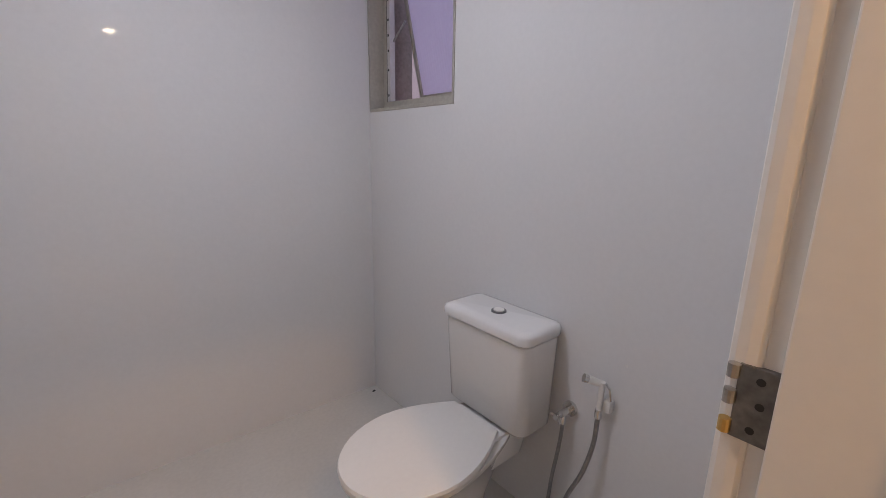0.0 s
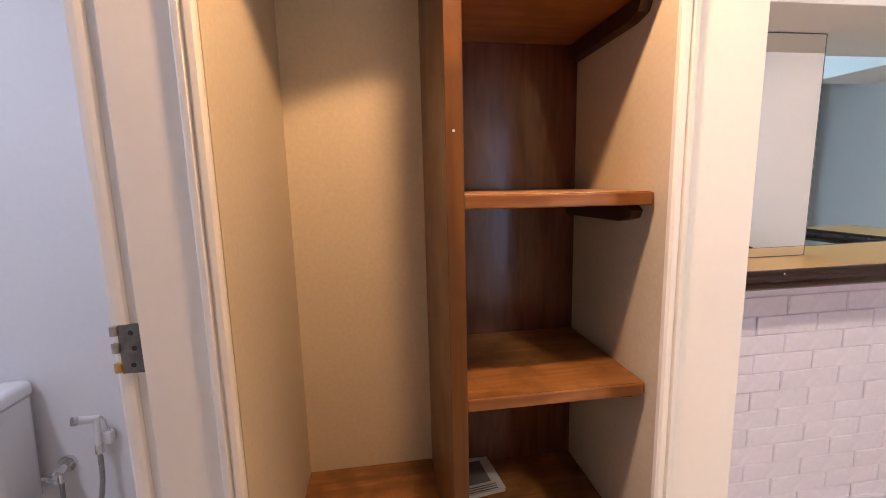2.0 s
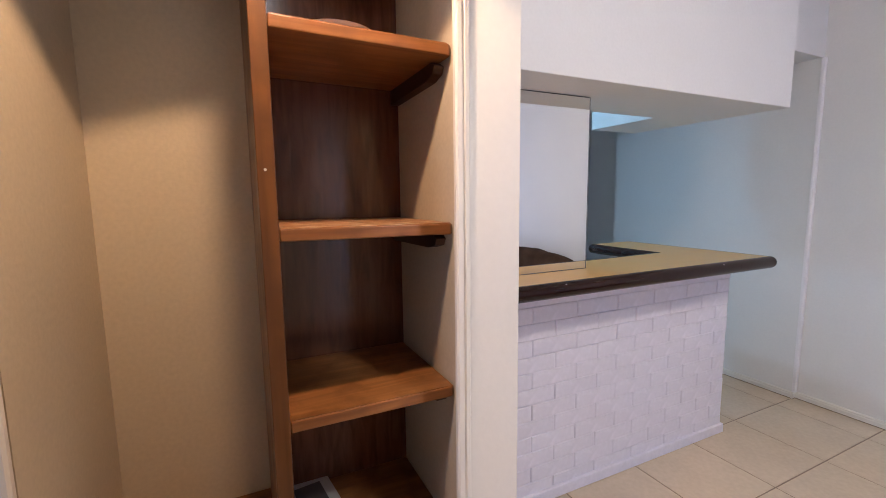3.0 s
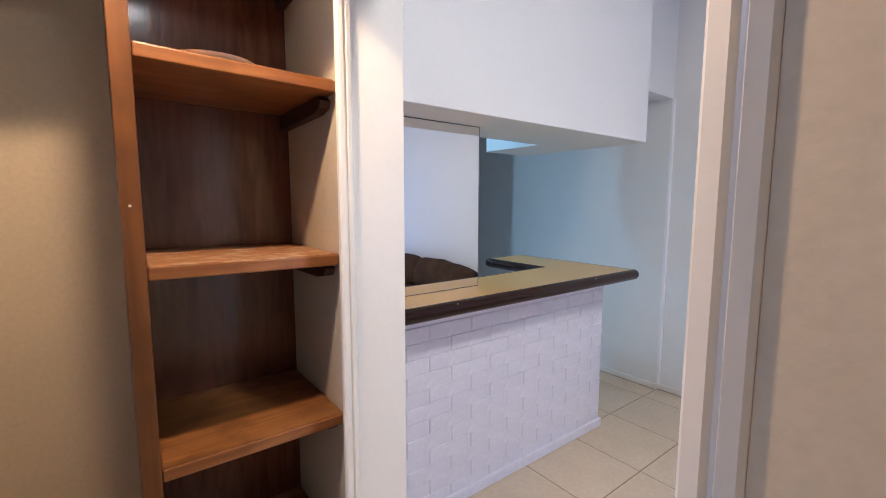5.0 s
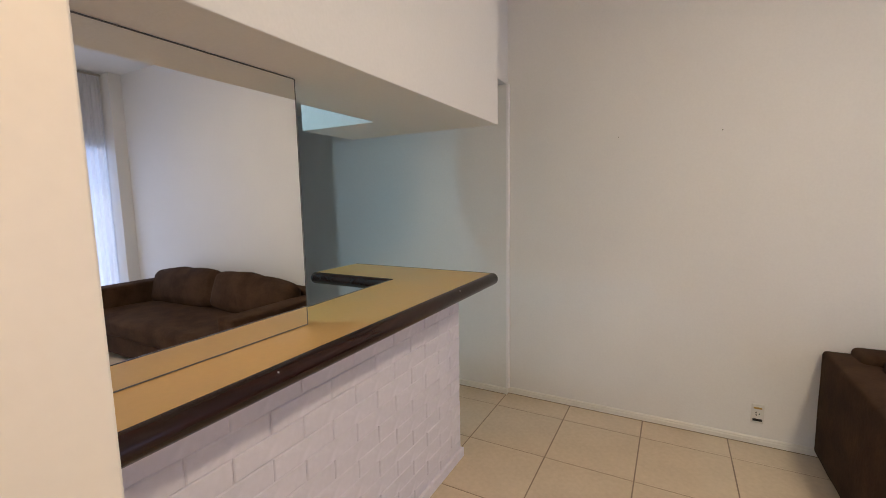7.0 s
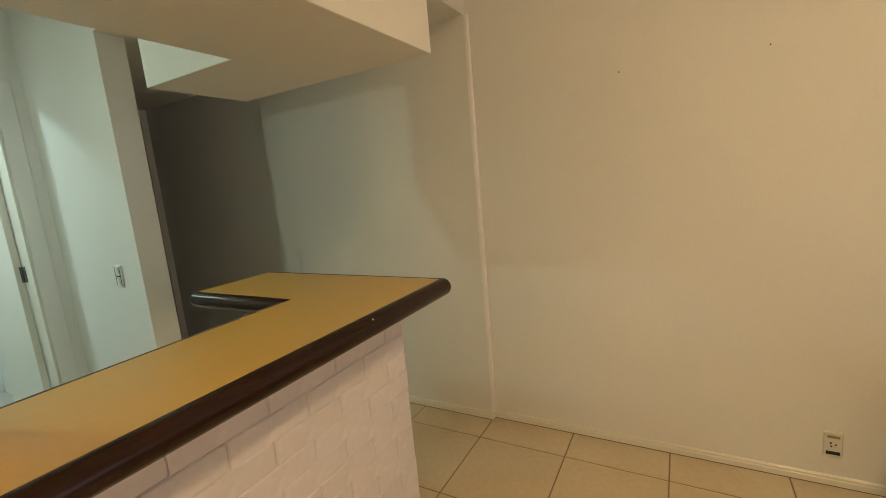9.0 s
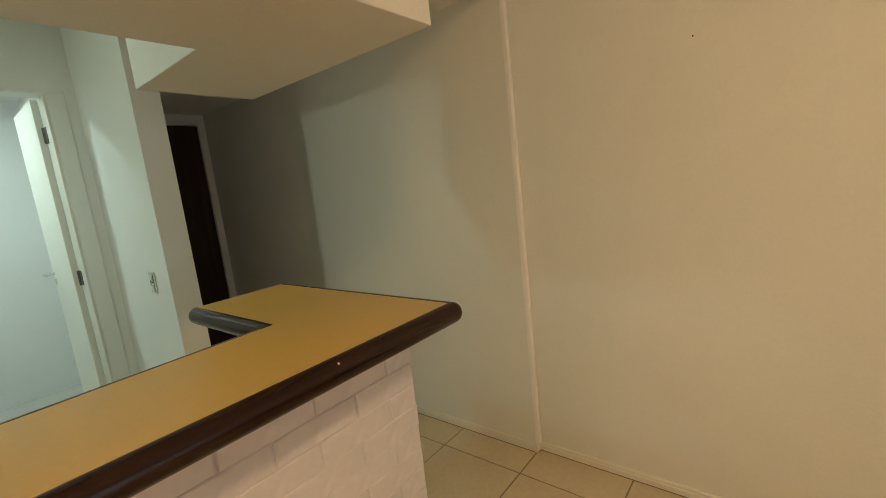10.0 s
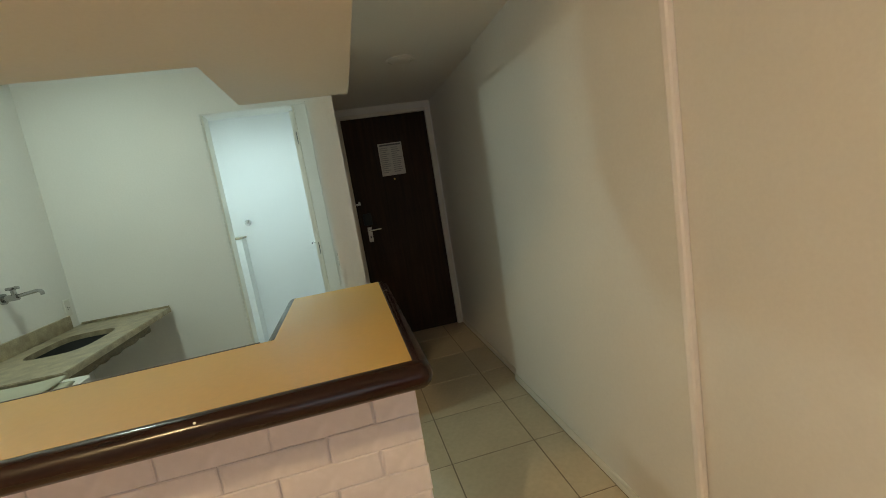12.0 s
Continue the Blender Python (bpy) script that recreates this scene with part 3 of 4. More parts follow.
def closet_shelf(z, tilt, worn, notch):
    t = thing("closet_shelf", "thick brown stained wooden closet shelf, worn and dusty on top" if worn else "thick brown stained wooden closet shelf", "shelf", (1.955, -1.248, z), "shelves of the closet")
    pts = [(-0.197, 0.209), (0.198, 0.209), (0.198, -0.210)]
    pts += [(-0.150, -0.210), (-0.197, -0.178)] if notch else [(-0.188, -0.210), (-0.197, -0.200)]
    bm = prism(pts, -0.030, -0.0022, bevel=0.003)
    bm.transform(Matrix.Rotation(radians(tilt), 4, "X"))
    part("board", bm, SHELFWOOD, t)
    bm = prism([(x * 0.985 + 0.001, y * 0.985) for x, y in pts], -0.0022, 0.0, bevel=0.0008)
    bm.transform(Matrix.Rotation(radians(tilt), 4, "X"))
    part("top_surface", bm, WORNWOOD if worn else SHELFTOP, t, "scuffed, paler top face" if worn else "")
    side = [(-0.130, -0.034), (-0.150, -0.046), (-0.140, -0.064), (-0.095, -0.074), (0.195, -0.078), (0.195, -0.034)]
    bm = bmesh.new()
    fr = [bm.verts.new((x, -0.211, q)) for x, q in side]
    bk = [bm.verts.new((x, -0.183, q)) for x, q in side]
    bm.faces.new(fr)
    bm.faces.new(bk)
    for i in range(len(side)):
        bm.faces.new((fr[i], fr[(i + 1) % len(side)], bk[(i + 1) % len(side)], bk[i]))
    part("cleat", bm, CLEATWOOD, t, "dark wooden cleat under the shelf")
    return t


closet_divider()
closet_shelf(0.866, 0.0, False, False)
closet_shelf(1.305, 0.4, True, False)
closet_shelf(1.746, 0.7, False, False)
closet_shelf(2.120, 0.0, False, False)
structure("closet_back_panel", box((2.156, -1.459, 0.43), (2.198, -1.038, 2.62)), PLY, "dark brown plywood back of the shelf bay", "panel")
structure("closet_base", box((1.70, -1.459, 0.0), (2.198, -0.613, 0.43), 0.002), SHELFTOP, "raised brown wooden closet floor", "closet floor")
structure("closet_front", box((WALLX + 0.004, -1.459, 0.0), (1.698, -0.613, 0.428), 0.002), TRIM, "white front under the closet floor", "panel")
hang = thing("hanging_rail", "chrome hanging rail across the closet bay", "rail", (1.93, -0.81, 2.02))
smooth(part("bar", rod((0, -0.17, 0), (0, 0.18, 0), 0.011, n=16), CHROME, hang))
for y in (-0.186, 0.190):
    part("socket", rod((0, y - 0.006, 0), (0, y + 0.006, 0), 0.021, n=16), CHROME, hang)
plate = thing("white_plate", "shallow white plate lying on the closet shelf", "plate", (1.87, -1.20, 1.748))
bm = bmesh.new()
ringr = [(0.0, 0.004), (0.05, 0.004), (0.062, 0.005), (0.092, 0.012), (0.094, 0.014), (0.090, 0.015), (0.060, 0.009), (0.048, 0.008), (0.0, 0.008)]
vs = [[bm.verts.new((r * math.cos(k * math.tau / 32), r * math.sin(k * math.tau / 32), z)) for k in range(32)] for r, z in ringr[1:-1]]
for a, b in zip(vs, vs[1:]):
    for k in range(32):
        bm.faces.new((a[k], a[(k + 1) % 32], b[(k + 1) % 32], b[k]))
bm.faces.new(vs[0])
bm.faces.new(vs[-1])
smooth(part("dish", bm, PORCELAIN, plate))
mag = thing("magazine", "white folded magazine with a dark picture, lying on the closet floor", "magazine", (2.08, -1.115, 0.431))
mag.rotation_euler = (0, 0, radians(8))
part("pages", box((-0.085, -0.070, 0.0), (0.085, 0.070, 0.011), 0.002), PAPER, mag)
part("cover", box((-0.086, -0.071, 0.0112), (0.086, 0.071, 0.0122), 0.0004), PAPER, mag)
part("picture", box((-0.045, -0.040, 0.0122), (0.055, 0.045, 0.0127)), INK, mag, "dark printed picture")
for k in range(3):
    part("text_line", box((-0.078 + 0.009 * k, -0.05, 0.0122), (-0.074 + 0.009 * k, 0.05, 0.0126)), INK, mag)
chip = thing("paint_flake", "torn white paint flake on the closet floor", "paint flake", (1.86, -0.94, 0.431))
bm = bmesh.new()
rng = random.Random(5)
loop = [bm.verts.new(((0.012 + 0.014 * rng.random()) * math.cos(a) * 1.6, (0.008 + 0.01 * rng.random()) * math.sin(a), 0.001 + 0.006 * rng.random())) for a in [k * math.tau / 11 for k in range(11)]]
top = bmesh.ops.extrude_face_region(bm, geom=[bm.faces.new(loop)])
for v in [g for g in top["geom"] if isinstance(g, bmesh.types.BMVert)]:
    v.co.z += 0.0015
part("flake", bm, PAPER, chip)


# ---- bathroom ----
def ring_loft(rings, bm=None):
    bm = bm or bmesh.new()
    vs = [[bm.verts.new(p) for p in r] for r in rings]
    n = len(vs[0])
    for a, b in zip(vs, vs[1:]):
        for k in range(n):
            bm.faces.new((a[k], a[(k + 1) % n], b[(k + 1) % n], b[k]))
    bm.faces.new(vs[0])
    bm.faces.new(vs[-1])
    return bm


def egg(xb, xf, half, z, n=40):
    """A seat outline: blunt at the back (xb), round in front (xf), which points to -x."""
    out = []
    mid = xb + (xf - xb) * 0.50
    for k in range(n):
        a = k * math.tau / n
        c, s = math.cos(a), math.sin(a)
        if c >= 0:
            u = min(1.0, c / 0.82)
            x = mid + (xb - mid) * u
            y = half * (1 - 0.47 * u ** 1.7) * (1 if c < 0.82 else (1 - c) / 0.18) * (1 if s > 0 else -1)
        else:
            x = mid + (xf - mid) * abs(c)
            y = half * s
        out.append((x, y, z))
    return out


def soft_slab(x0, x1, y0, y1, z, r, n=6):
    """A rounded rectangle ring at height z."""
    out = []
    for cx, cy, a0 in ((x1 - r, y1 - r, 0), (x0 + r, y1 - r, 90), (x0 + r, y0 + r, 180), (x1 - r, y0 + r, 270)):
        for k in range(n + 1):
            a = radians(a0 + 90 * k / n)
            out.append((cx + r * math.cos(a), cy + r * math.sin(a), z))
    return out


def toilet():
    t = thing("toilet", "white close-coupled porcelain toilet with closed seat lid", "toilet", (2.0, 0.410, -0.042))
    bowl = [egg(0.12, -0.18, 0.105, -0.008), egg(0.12, -0.18, 0.10, 0.03), egg(0.14, -0.16, 0.09, 0.14), egg(0.18, -0.22, 0.115, 0.24), egg(0.20, -0.32, 0.150, 0.34), egg(0.22, -0.370, 0.182, 0.388), egg(0.22, -0.370, 0.182, 0.403)]
    smooth(part("bowl", ring_loft(bowl), PORCELAIN, t), 60)
    deck = [soft_slab(0.08, 0.29, -0.10, 0.10, 0.28, 0.04), soft_slab(0.07, 0.30, -0.115, 0.115, 0.37, 0.04), soft_slab(0.07, 0.30, -0.115, 0.115, 0.414, 0.04)]
    smooth(part("deck", ring_loft(deck), PORCELAIN, t), 50)
    seat = [egg(0.112, -0.385, 0.198, 0.405), egg(0.115, -0.392, 0.204, 0.410), egg(0.115, -0.392, 0.204, 0.421), egg(0.112, -0.387, 0.200, 0.425)]
    smooth(part("seat", ring_loft(seat), PLASTIC, t), 50)
    lid = [egg(0.122, -0.390, 0.203, 0.427), egg(0.126, -0.396, 0.208, 0.431), egg(0.122, -0.392, 0.204, 0.441), egg(0.10, -0.36, 0.176, 0.447), egg(0.04, -0.27, 0.105, 0.449)]
    smooth(part("lid", ring_loft(lid), PLASTIC, t, "smooth white plastic seat lid"), 50)
    for y in (-0.075, 0.075):
        smooth(part("lid_hinge", rod((0.122, y - 0.02, 0.420), (0.122, y + 0.02, 0.420), 0.009, n=12), PLASTIC, t))
    tank = [soft_slab(0.165, 0.315, -0.165, 0.165, 0.414, 0.03), soft_slab(0.148, 0.32, -0.189, 0.189, 0.434, 0.04), soft_slab(0.132, 0.325, -0.196, 0.196, 0.76, 0.035), soft_slab(0.137, 0.32, -0.191, 0.191, 0.764, 0.035)]
    smooth(part("cistern", ring_loft(tank), PORCELAIN, t), 50)
    cover = [soft_slab(0.130, 0.325, -0.198, 0.198, 0.767, 0.03), soft_slab(0.122, 0.327, -0.204, 0.204, 0.772, 0.035), soft_slab(0.122, 0.327, -0.204, 0.204, 0.795, 0.035), soft_slab(0.130, 0.322, -0.198, 0.198, 0.806, 0.03), soft_slab(0.15, 0.305, -0.18, 0.18, 0.811, 0.025)]
    smooth(part("cistern_lid", ring_loft(cover), PORCELAIN, t), 50)
    ring = part("flush_ring", rod((0.22, 0, 0.809), (0.22, 0, 0.8155), 0.027, n=28), RINGM, t, "chrome ring round the flush button")
    part("flush_button", rod((0.0, 0, 0.0), (0.0, 0, 0.0035), 0.019, n=24), PLASTIC, ring).location = (0.22, 0, 0.8155)
    return t


toilet()
valve = thing("angle_valve", "chrome angle valve on the tiled wall", "valve", (2.33, 0.160, 0.470))
smooth(part("flange", rod((-0.012, 0, 0), (0.0, 0, 0), 0.026, n=20), CHROME, valve))
smooth(part("body", rod((-0.062, 0, 0), (-0.01, 0, 0), 0.012, n=16), CHROME, valve))
smooth(part("outlet", rod((-0.042, 0, -0.04), (-0.042, 0, 0.0), 0.010, n=14), CHROME, valve))
bm = rod((-0.088, 0, 0), (-0.06, 0, 0), 0.010, n=14)
for k in range(3):
    a = k * math.tau / 3
    rod((-0.078, 0, 0), (-0.078, 0.024 * math.cos(a), 0.024 * math.sin(a)), 0.006, bm, n=10)
smooth(part("handle", bm, CHROME, valve))
smooth(part("supply_hose", sweep(curve_points([(-0.042, 0, -0.035), (-0.046, 0.004, -0.12), (-0.050, 0.020, -0.26), (-0.06, 0.03, -0.40), (-0.10, 0.06, -0.505)]), 0.0065), HOSE, valve, "braided grey hose"))
spray = thing("hand_sprayer", "white and chrome hygienic hand sprayer hung on the wall", "sprayer", (2.33, 0.040, 0.615))
smooth(part("wall_hook", box((-0.030, -0.030, -0.082), (0.0, -0.004, -0.040), 0.008), PLASTIC, spray))
bm = rod((-0.040, 0.0, -0.075), (-0.034, 0, 0.02), 0.008, n=16, r2=0.010)
smooth(part("grip", bm, PLASTIC, spray))
smooth(part("head", rod((-0.032, 0.002, 0.012), (-0.064, 0.034, 0.026), 0.010, n=16, r2=0.013), PLASTIC, spray))
smooth(part("nozzle", rod((-0.064, 0.034, 0.026), (-0.073, 0.042, 0.030), 0.0135, n=16), CHROME, spray, "chrome spray rose"))
smooth(part("trigger", sweep([(-0.034, -0.010, 0.020), (-0.030, -0.022, 0.004), (-0.030, -0.030, -0.034)], 0.0032, n=8), CHROME, spray))
smooth(part("hose_nut", rod((-0.041, 0, -0.10), (-0.040, 0, -0.072), 0.0115, n=12), CHROME, spray))
smooth(part("hose", sweep(curve_points([(-0.041, 0, -0.095), (-0.045, 0.004, -0.20), (-0.05, 0.03, -0.32), (-0.05, 0.075, -0.44), (-0.05, 0.10, -0.56), (-0.05, 0.08, -0.655)]), 0.0075), HOSE, spray, "braided grey hose"))

plug = thing("wall_plug", "tiny white filled screw hole in the bathroom tiles", "wall plug", (2.33, -0.012, 0.70))
part("filler", rod((-0.0012, 0, 0), (0, 0, 0), 0.005, n=10), PORCELAIN, plug)

for x, y in ((2.285, 1.405), (2.300, 0.185)):
    speck = thing("floor_speck", "small dark speck of dirt on the bathroom floor", "dirt", (x, y, -0.05))
    bm = bmesh.new()
    bmesh.ops.create_icosphere(bm, subdivisions=2, radius=0.007)
    for v in bm.verts:
        v.co = Vector((v.co.x * 1.5, v.co.y, v.co.z * 0.5 + 0.003)) * (1 + 0.5 * noise.noise(v.co * 300))
    smooth(part("crumb", bm, DARKSLOT, speck))


def bath_window():
    t = tagged(thing("window_1", "aluminium bathroom window with a tilted frosted sash, ajar", "window", (2.43, 1.13, 1.50)), kind="structure")
    Y0, Y1, H = -0.328, 0.328, 0.80
    part("reveal_trim", box((-0.101, Y0 + 0.001, 0.001), (0.03, Y1 - 0.012, 0.016), 0.002), ALU, t, "beige painted sill strip")
    part("reveal_trim", box((-0.101, Y0 + 0.0015, 0.016), (0.03, Y0 + 0.014, H), 0.002), ALU, t)
    part("reveal_trim", box((-0.101, Y1 - 0.012, 0.001), (0.03, Y1 - 0.0005, H), 0.002), ALU, t)
    for a, b in (((-0.02, Y0 + 0.014, 0.016), (0.02, Y1 - 0.012, 0.055)), ((-0.02, Y0 + 0.014, 0.055), (0.02, Y0 + 0.040, H)), ((-0.02, Y1 - 0.050, 0.055), (0.02, Y1 - 0.012, H))):
        part("window_frame", box(a, b, 0.003), ALU, t)
    hinge_z = 0.79
    sash = part("sash", box((-0.012, -0.285, -0.735), (0.012, 0.272, -0.705), 0.003), ALU, t)
    for a, c in (((-0.012, -0.285, -0.705), (0.012, -0.262, 0.0)), ((-0.012, 0.250, -0.705), (0.012, 0.272, 0.0))):
        part("sash_rail", box(a, c, 0.003), ALU, sash)
    bm = bmesh.new()
    cols = []
    for i in range(173):
        y = -0.264 + 0.516 * i / 172
        wave_x = -0.003 - 0.0016 * math.sin(y * math.tau / 0.018)
        cols.append([bm.verts.new(p) for p in ((wave_x, y, -0.707), (wave_x, y, 0.0), (0.003, y, 0.0), (0.003, y, -0.707))])
    for a, b in zip(cols, cols[1:]):
        for k in range(4):
            bm.faces.new((a[k], a[(k + 1) % 4], b[(k + 1) % 4], b[k]))
    bm.faces.new(cols[0])
    bm.faces.new(cols[-1])
    pane = smooth(part("pane", bm, FROST, sash, "fluted frosted glass"), 50)
    pane.visible_shadow = False
    sash.location, sash.rotation_euler = (0.03, 0.0, hinge_z), (0, radians(-13), 0)
    part("track", box((-0.026, Y1 - 0.082, 0.055), (0.004, Y1 - 0.056, H), 0.002), TRACKM, t, "pale perforated stay track")
    part("gasket", box((-0.024, Y1 - 0.0545, 0.055), (-0.0205, Y1 - 0.0505, H)), DARKSLOT, t, "black rubber gasket")
    part("gasket", box((-0.024, Y0 + 0.016, 0.0162), (-0.0205, Y1 - 0.014, 0.0200)), DARKSLOT, t, "black rubber gasket")
    smooth(part("stay_arm", rod((-0.004, Y1 - 0.068, 0.33), (0.004, 0.155, 0.415), 0.005, n=8), STEEL, t, "steel window stay"))
    for z in (0.08, 0.20, 0.29, 0.36, 0.43, 0.52, 0.60, 0.68):
        part("track_hole", box((-0.0275, Y1 - 0.074, z), (-0.0255, Y1 - 0.064, z + 0.010)), DARKSLOT, t)
    return t


bath_window()
structure("backdrop_pier", box((2.462, 1.462, -8.0), (2.60, 1.60, 3.0)), PIERM, "grey-brown rendered pier outside the bathroom window", "outside wall")
structure("backdrop_shaft_wall", box((4.4, -1.2, -8.0), (4.5, 7.4, 3.3)), OUTWALL, "pinkish rendered wall outside the bathroom window", "outside wall")


# ---- entrance door ----
def entrance_door():
    t = tagged(thing("door_1", "closed dark brown wooden entrance door in a white frame", "door", (5.25, -3.815, 0.0)), kind="structure")
    part("leaf", box((0.012, -0.392, 0.004), (0.052, 0.392, 2.098), 0.002), DOORWOOD, t)
    for s in (-1, 1):
        part("door_frame", box((-0.016, min(s * 0.392, s * 0.436), 0), (0.060, max(s * 0.392, s * 0.436), 2.130), 0.004), TRIM, t, "white painted frame")
    part("door_frame", box((-0.0155, -0.392, 2.100), (0.060, 0.392, 2.1295), 0.003), TRIM, t)
    rose = part("handle_plate", box((0.0, 0.285, 0.965), (0.0125, 0.325, 1.105), 0.004), STEEL, t, "steel handle plate")
    smooth(part("lever", sweep(curve_points([(0.01, 0.305, 1.075), (-0.035, 0.305, 1.075), (-0.045, 0.290, 1.075), (-0.045, 0.20, 1.078)], 8), 0.0085, n=12), CHROME, rose))
    part("keyhole", box((-0.001, 0.300, 1.000), (0.003, 0.310, 1.022), 0.001), DARKSLOT, rose)
    part("lock_case", box((-0.012, 0.268, 1.125), (0.0125, 0.345, 1.235), 0.006), DARKSLOT, t, "black electronic lock case")
    part("bolt", box((-0.014, 0.345, 1.320), (0.0125, 0.388, 1.338), 0.003), STEEL, t, "steel safety latch")
    smooth(part("bolt_knob", rod((-0.03, 0.356, 1.345), (0.0, 0.356, 1.345), 0.010, n=12), STEEL, t))
    smooth(part("peephole", rod((0.006, -0.01, 1.515), (0.0125, -0.01, 1.515), 0.008, n=14), BRASS, t))
    return t


entrance_door()
sign = thing("door_notice", "white printed notice in a clear sleeve on the entrance door", "notice", (5.2615, -3.83, 1.70))
part("sheet", box((-0.0022, -0.112, -0.149), (0, 0.112, 0.149), 0.0006), PAPER, sign)
part("header", box((-0.0032, -0.100, 0.125), (-0.0022, 0.100, 0.138)), INK, sign, "dark title bar")
rng = random.Random(3)
for k in range(13):
    z = 0.105 - k * 0.0185
    for y0 in (-0.100, 0.006):
        part("text_line", box((-0.0028, y0 + 0.094 - 0.094 * (0.55 + 0.45 * rng.random()), z - 0.0035), (-0.0022, y0 + 0.094, z + 0.0035)), FAINTINK, sign)


# ---- kitchen and service door ----
HINGEM = material("dull_dark_steel", (0.20, 0.20, 0.20), 0.45, 0.8, scale=30, vary=0.15)


def service_door():
    t = tagged(thing("door_2", "white service door standing open into the small room", "door", (4.477, -2.79, 0.0)), kind="structure")
    for y0, y1 in ((-0.393, -0.312), (0.305, 0.319)):
        part("door_frame", box((-0.010, y0, 0), (0.0, y1, 2.112), 0.003), PAINT, t, "white casing")
    part("door_frame", box((-0.010, -0.393, 2.112), (0.0, 0.319, 2.128), 0.003), PAINT, t)
    for y0, y1 in ((-0.3095, -0.298), (0.293, 0.3045)):
        part("lining", box((0.0, y0, 0), (0.123, y1, 2.108), 0.002), TRIM, t)
    leaf = part("leaf", box((0.128, -0.296, 0.006), (0.70, -0.262, 2.10), 0.002), TRIM, t, "white painted open door leaf")
    smooth(part("lever", sweep(curve_points([(0.645, -0.262, 1.07), (0.645, -0.215, 1.07), (0.630, -0.205, 1.07), (0.54, -0.205, 1.072)], 8), 0.008, n=10), CHROME, leaf))
    part("key_rose", rod((0.645, -0.262, 1.015), (0.645, -0.257, 1.015), 0.02, n=16), CHROME, leaf)
    for z in (1.90, 1.06, 0.22):
        hinge = part("hinge", box((0.085, -0.2985, z - 0.045), (0.122, -0.2945, z + 0.045), 0.001), HINGEM, t, "dull dark steel hinge leaf")
        part("knuckle", rod((0.124, -0.291, z - 0.045), (0.124, -0.291, z + 0.045), 0.0075, n=12), HINGEM, hinge)
    return t


service_door()
switch = thing("light_switch", "white switch plate with dark rocker gaps on the stub wall", "switch", (3.84, -3.234, 1.04))
part("plate", box((-0.034, 0.0, -0.058), (0.034, 0.008, 0.058), 0.004), PLASTIC, switch)
part("gap", box((-0.026, 0.008, -0.050), (-0.021, 0.0088, 0.050)), DARKSLOT, switch)
part("gap", box((0.021, 0.008, -0.050), (0.026, 0.0088, 0.050)), DARKSLOT, switch)
for z in (-0.03, 0.03):
    part("rocker", box((-0.014, 0.008, z - 0.016), (0.014, 0.0125, z + 0.016), 0.002), PLASTIC, switch)
part("gap", box((-0.016, 0.008, -0.003), (0.016, 0.0086, 0.003)), DARKSLOT, switch)


def wall_outlet(at, yaw, slots=True):
    """A socket plate facing local -y."""
    t = thing("wall_outlet", "small white wall socket plate", "outlet", at)
    t.rotation_euler = (0, 0, radians(yaw))
    part("plate", box((-0.031, -0.008, -0.056), (0.031, 0.0, 0.056), 0.004), PLASTIC, t)
    if slots:
        part("slot", box((-0.020, -0.0092, 0.028), (0.020, -0.008, 0.038)), BRASS, t, "amber marking strip")
        part("slot", box((-0.022, -0.0092, -0.044), (0.022, -0.008, -0.030)), DARKSLOT, t, "black lower slot")
    for x, z in ((-0.008, 0.006), (0.008, 0.0), (-0.006, -0.008)):
        part("pin_hole", rod((x, -0.0095, z), (x, -0.0075, z), 0.0036, n=10), DARKSLOT, t)
    return t


wall_outlet((0.745, -4.269, 0.185), 180)
wall_outlet((4.40, -1.451, 0.985), 0, False)


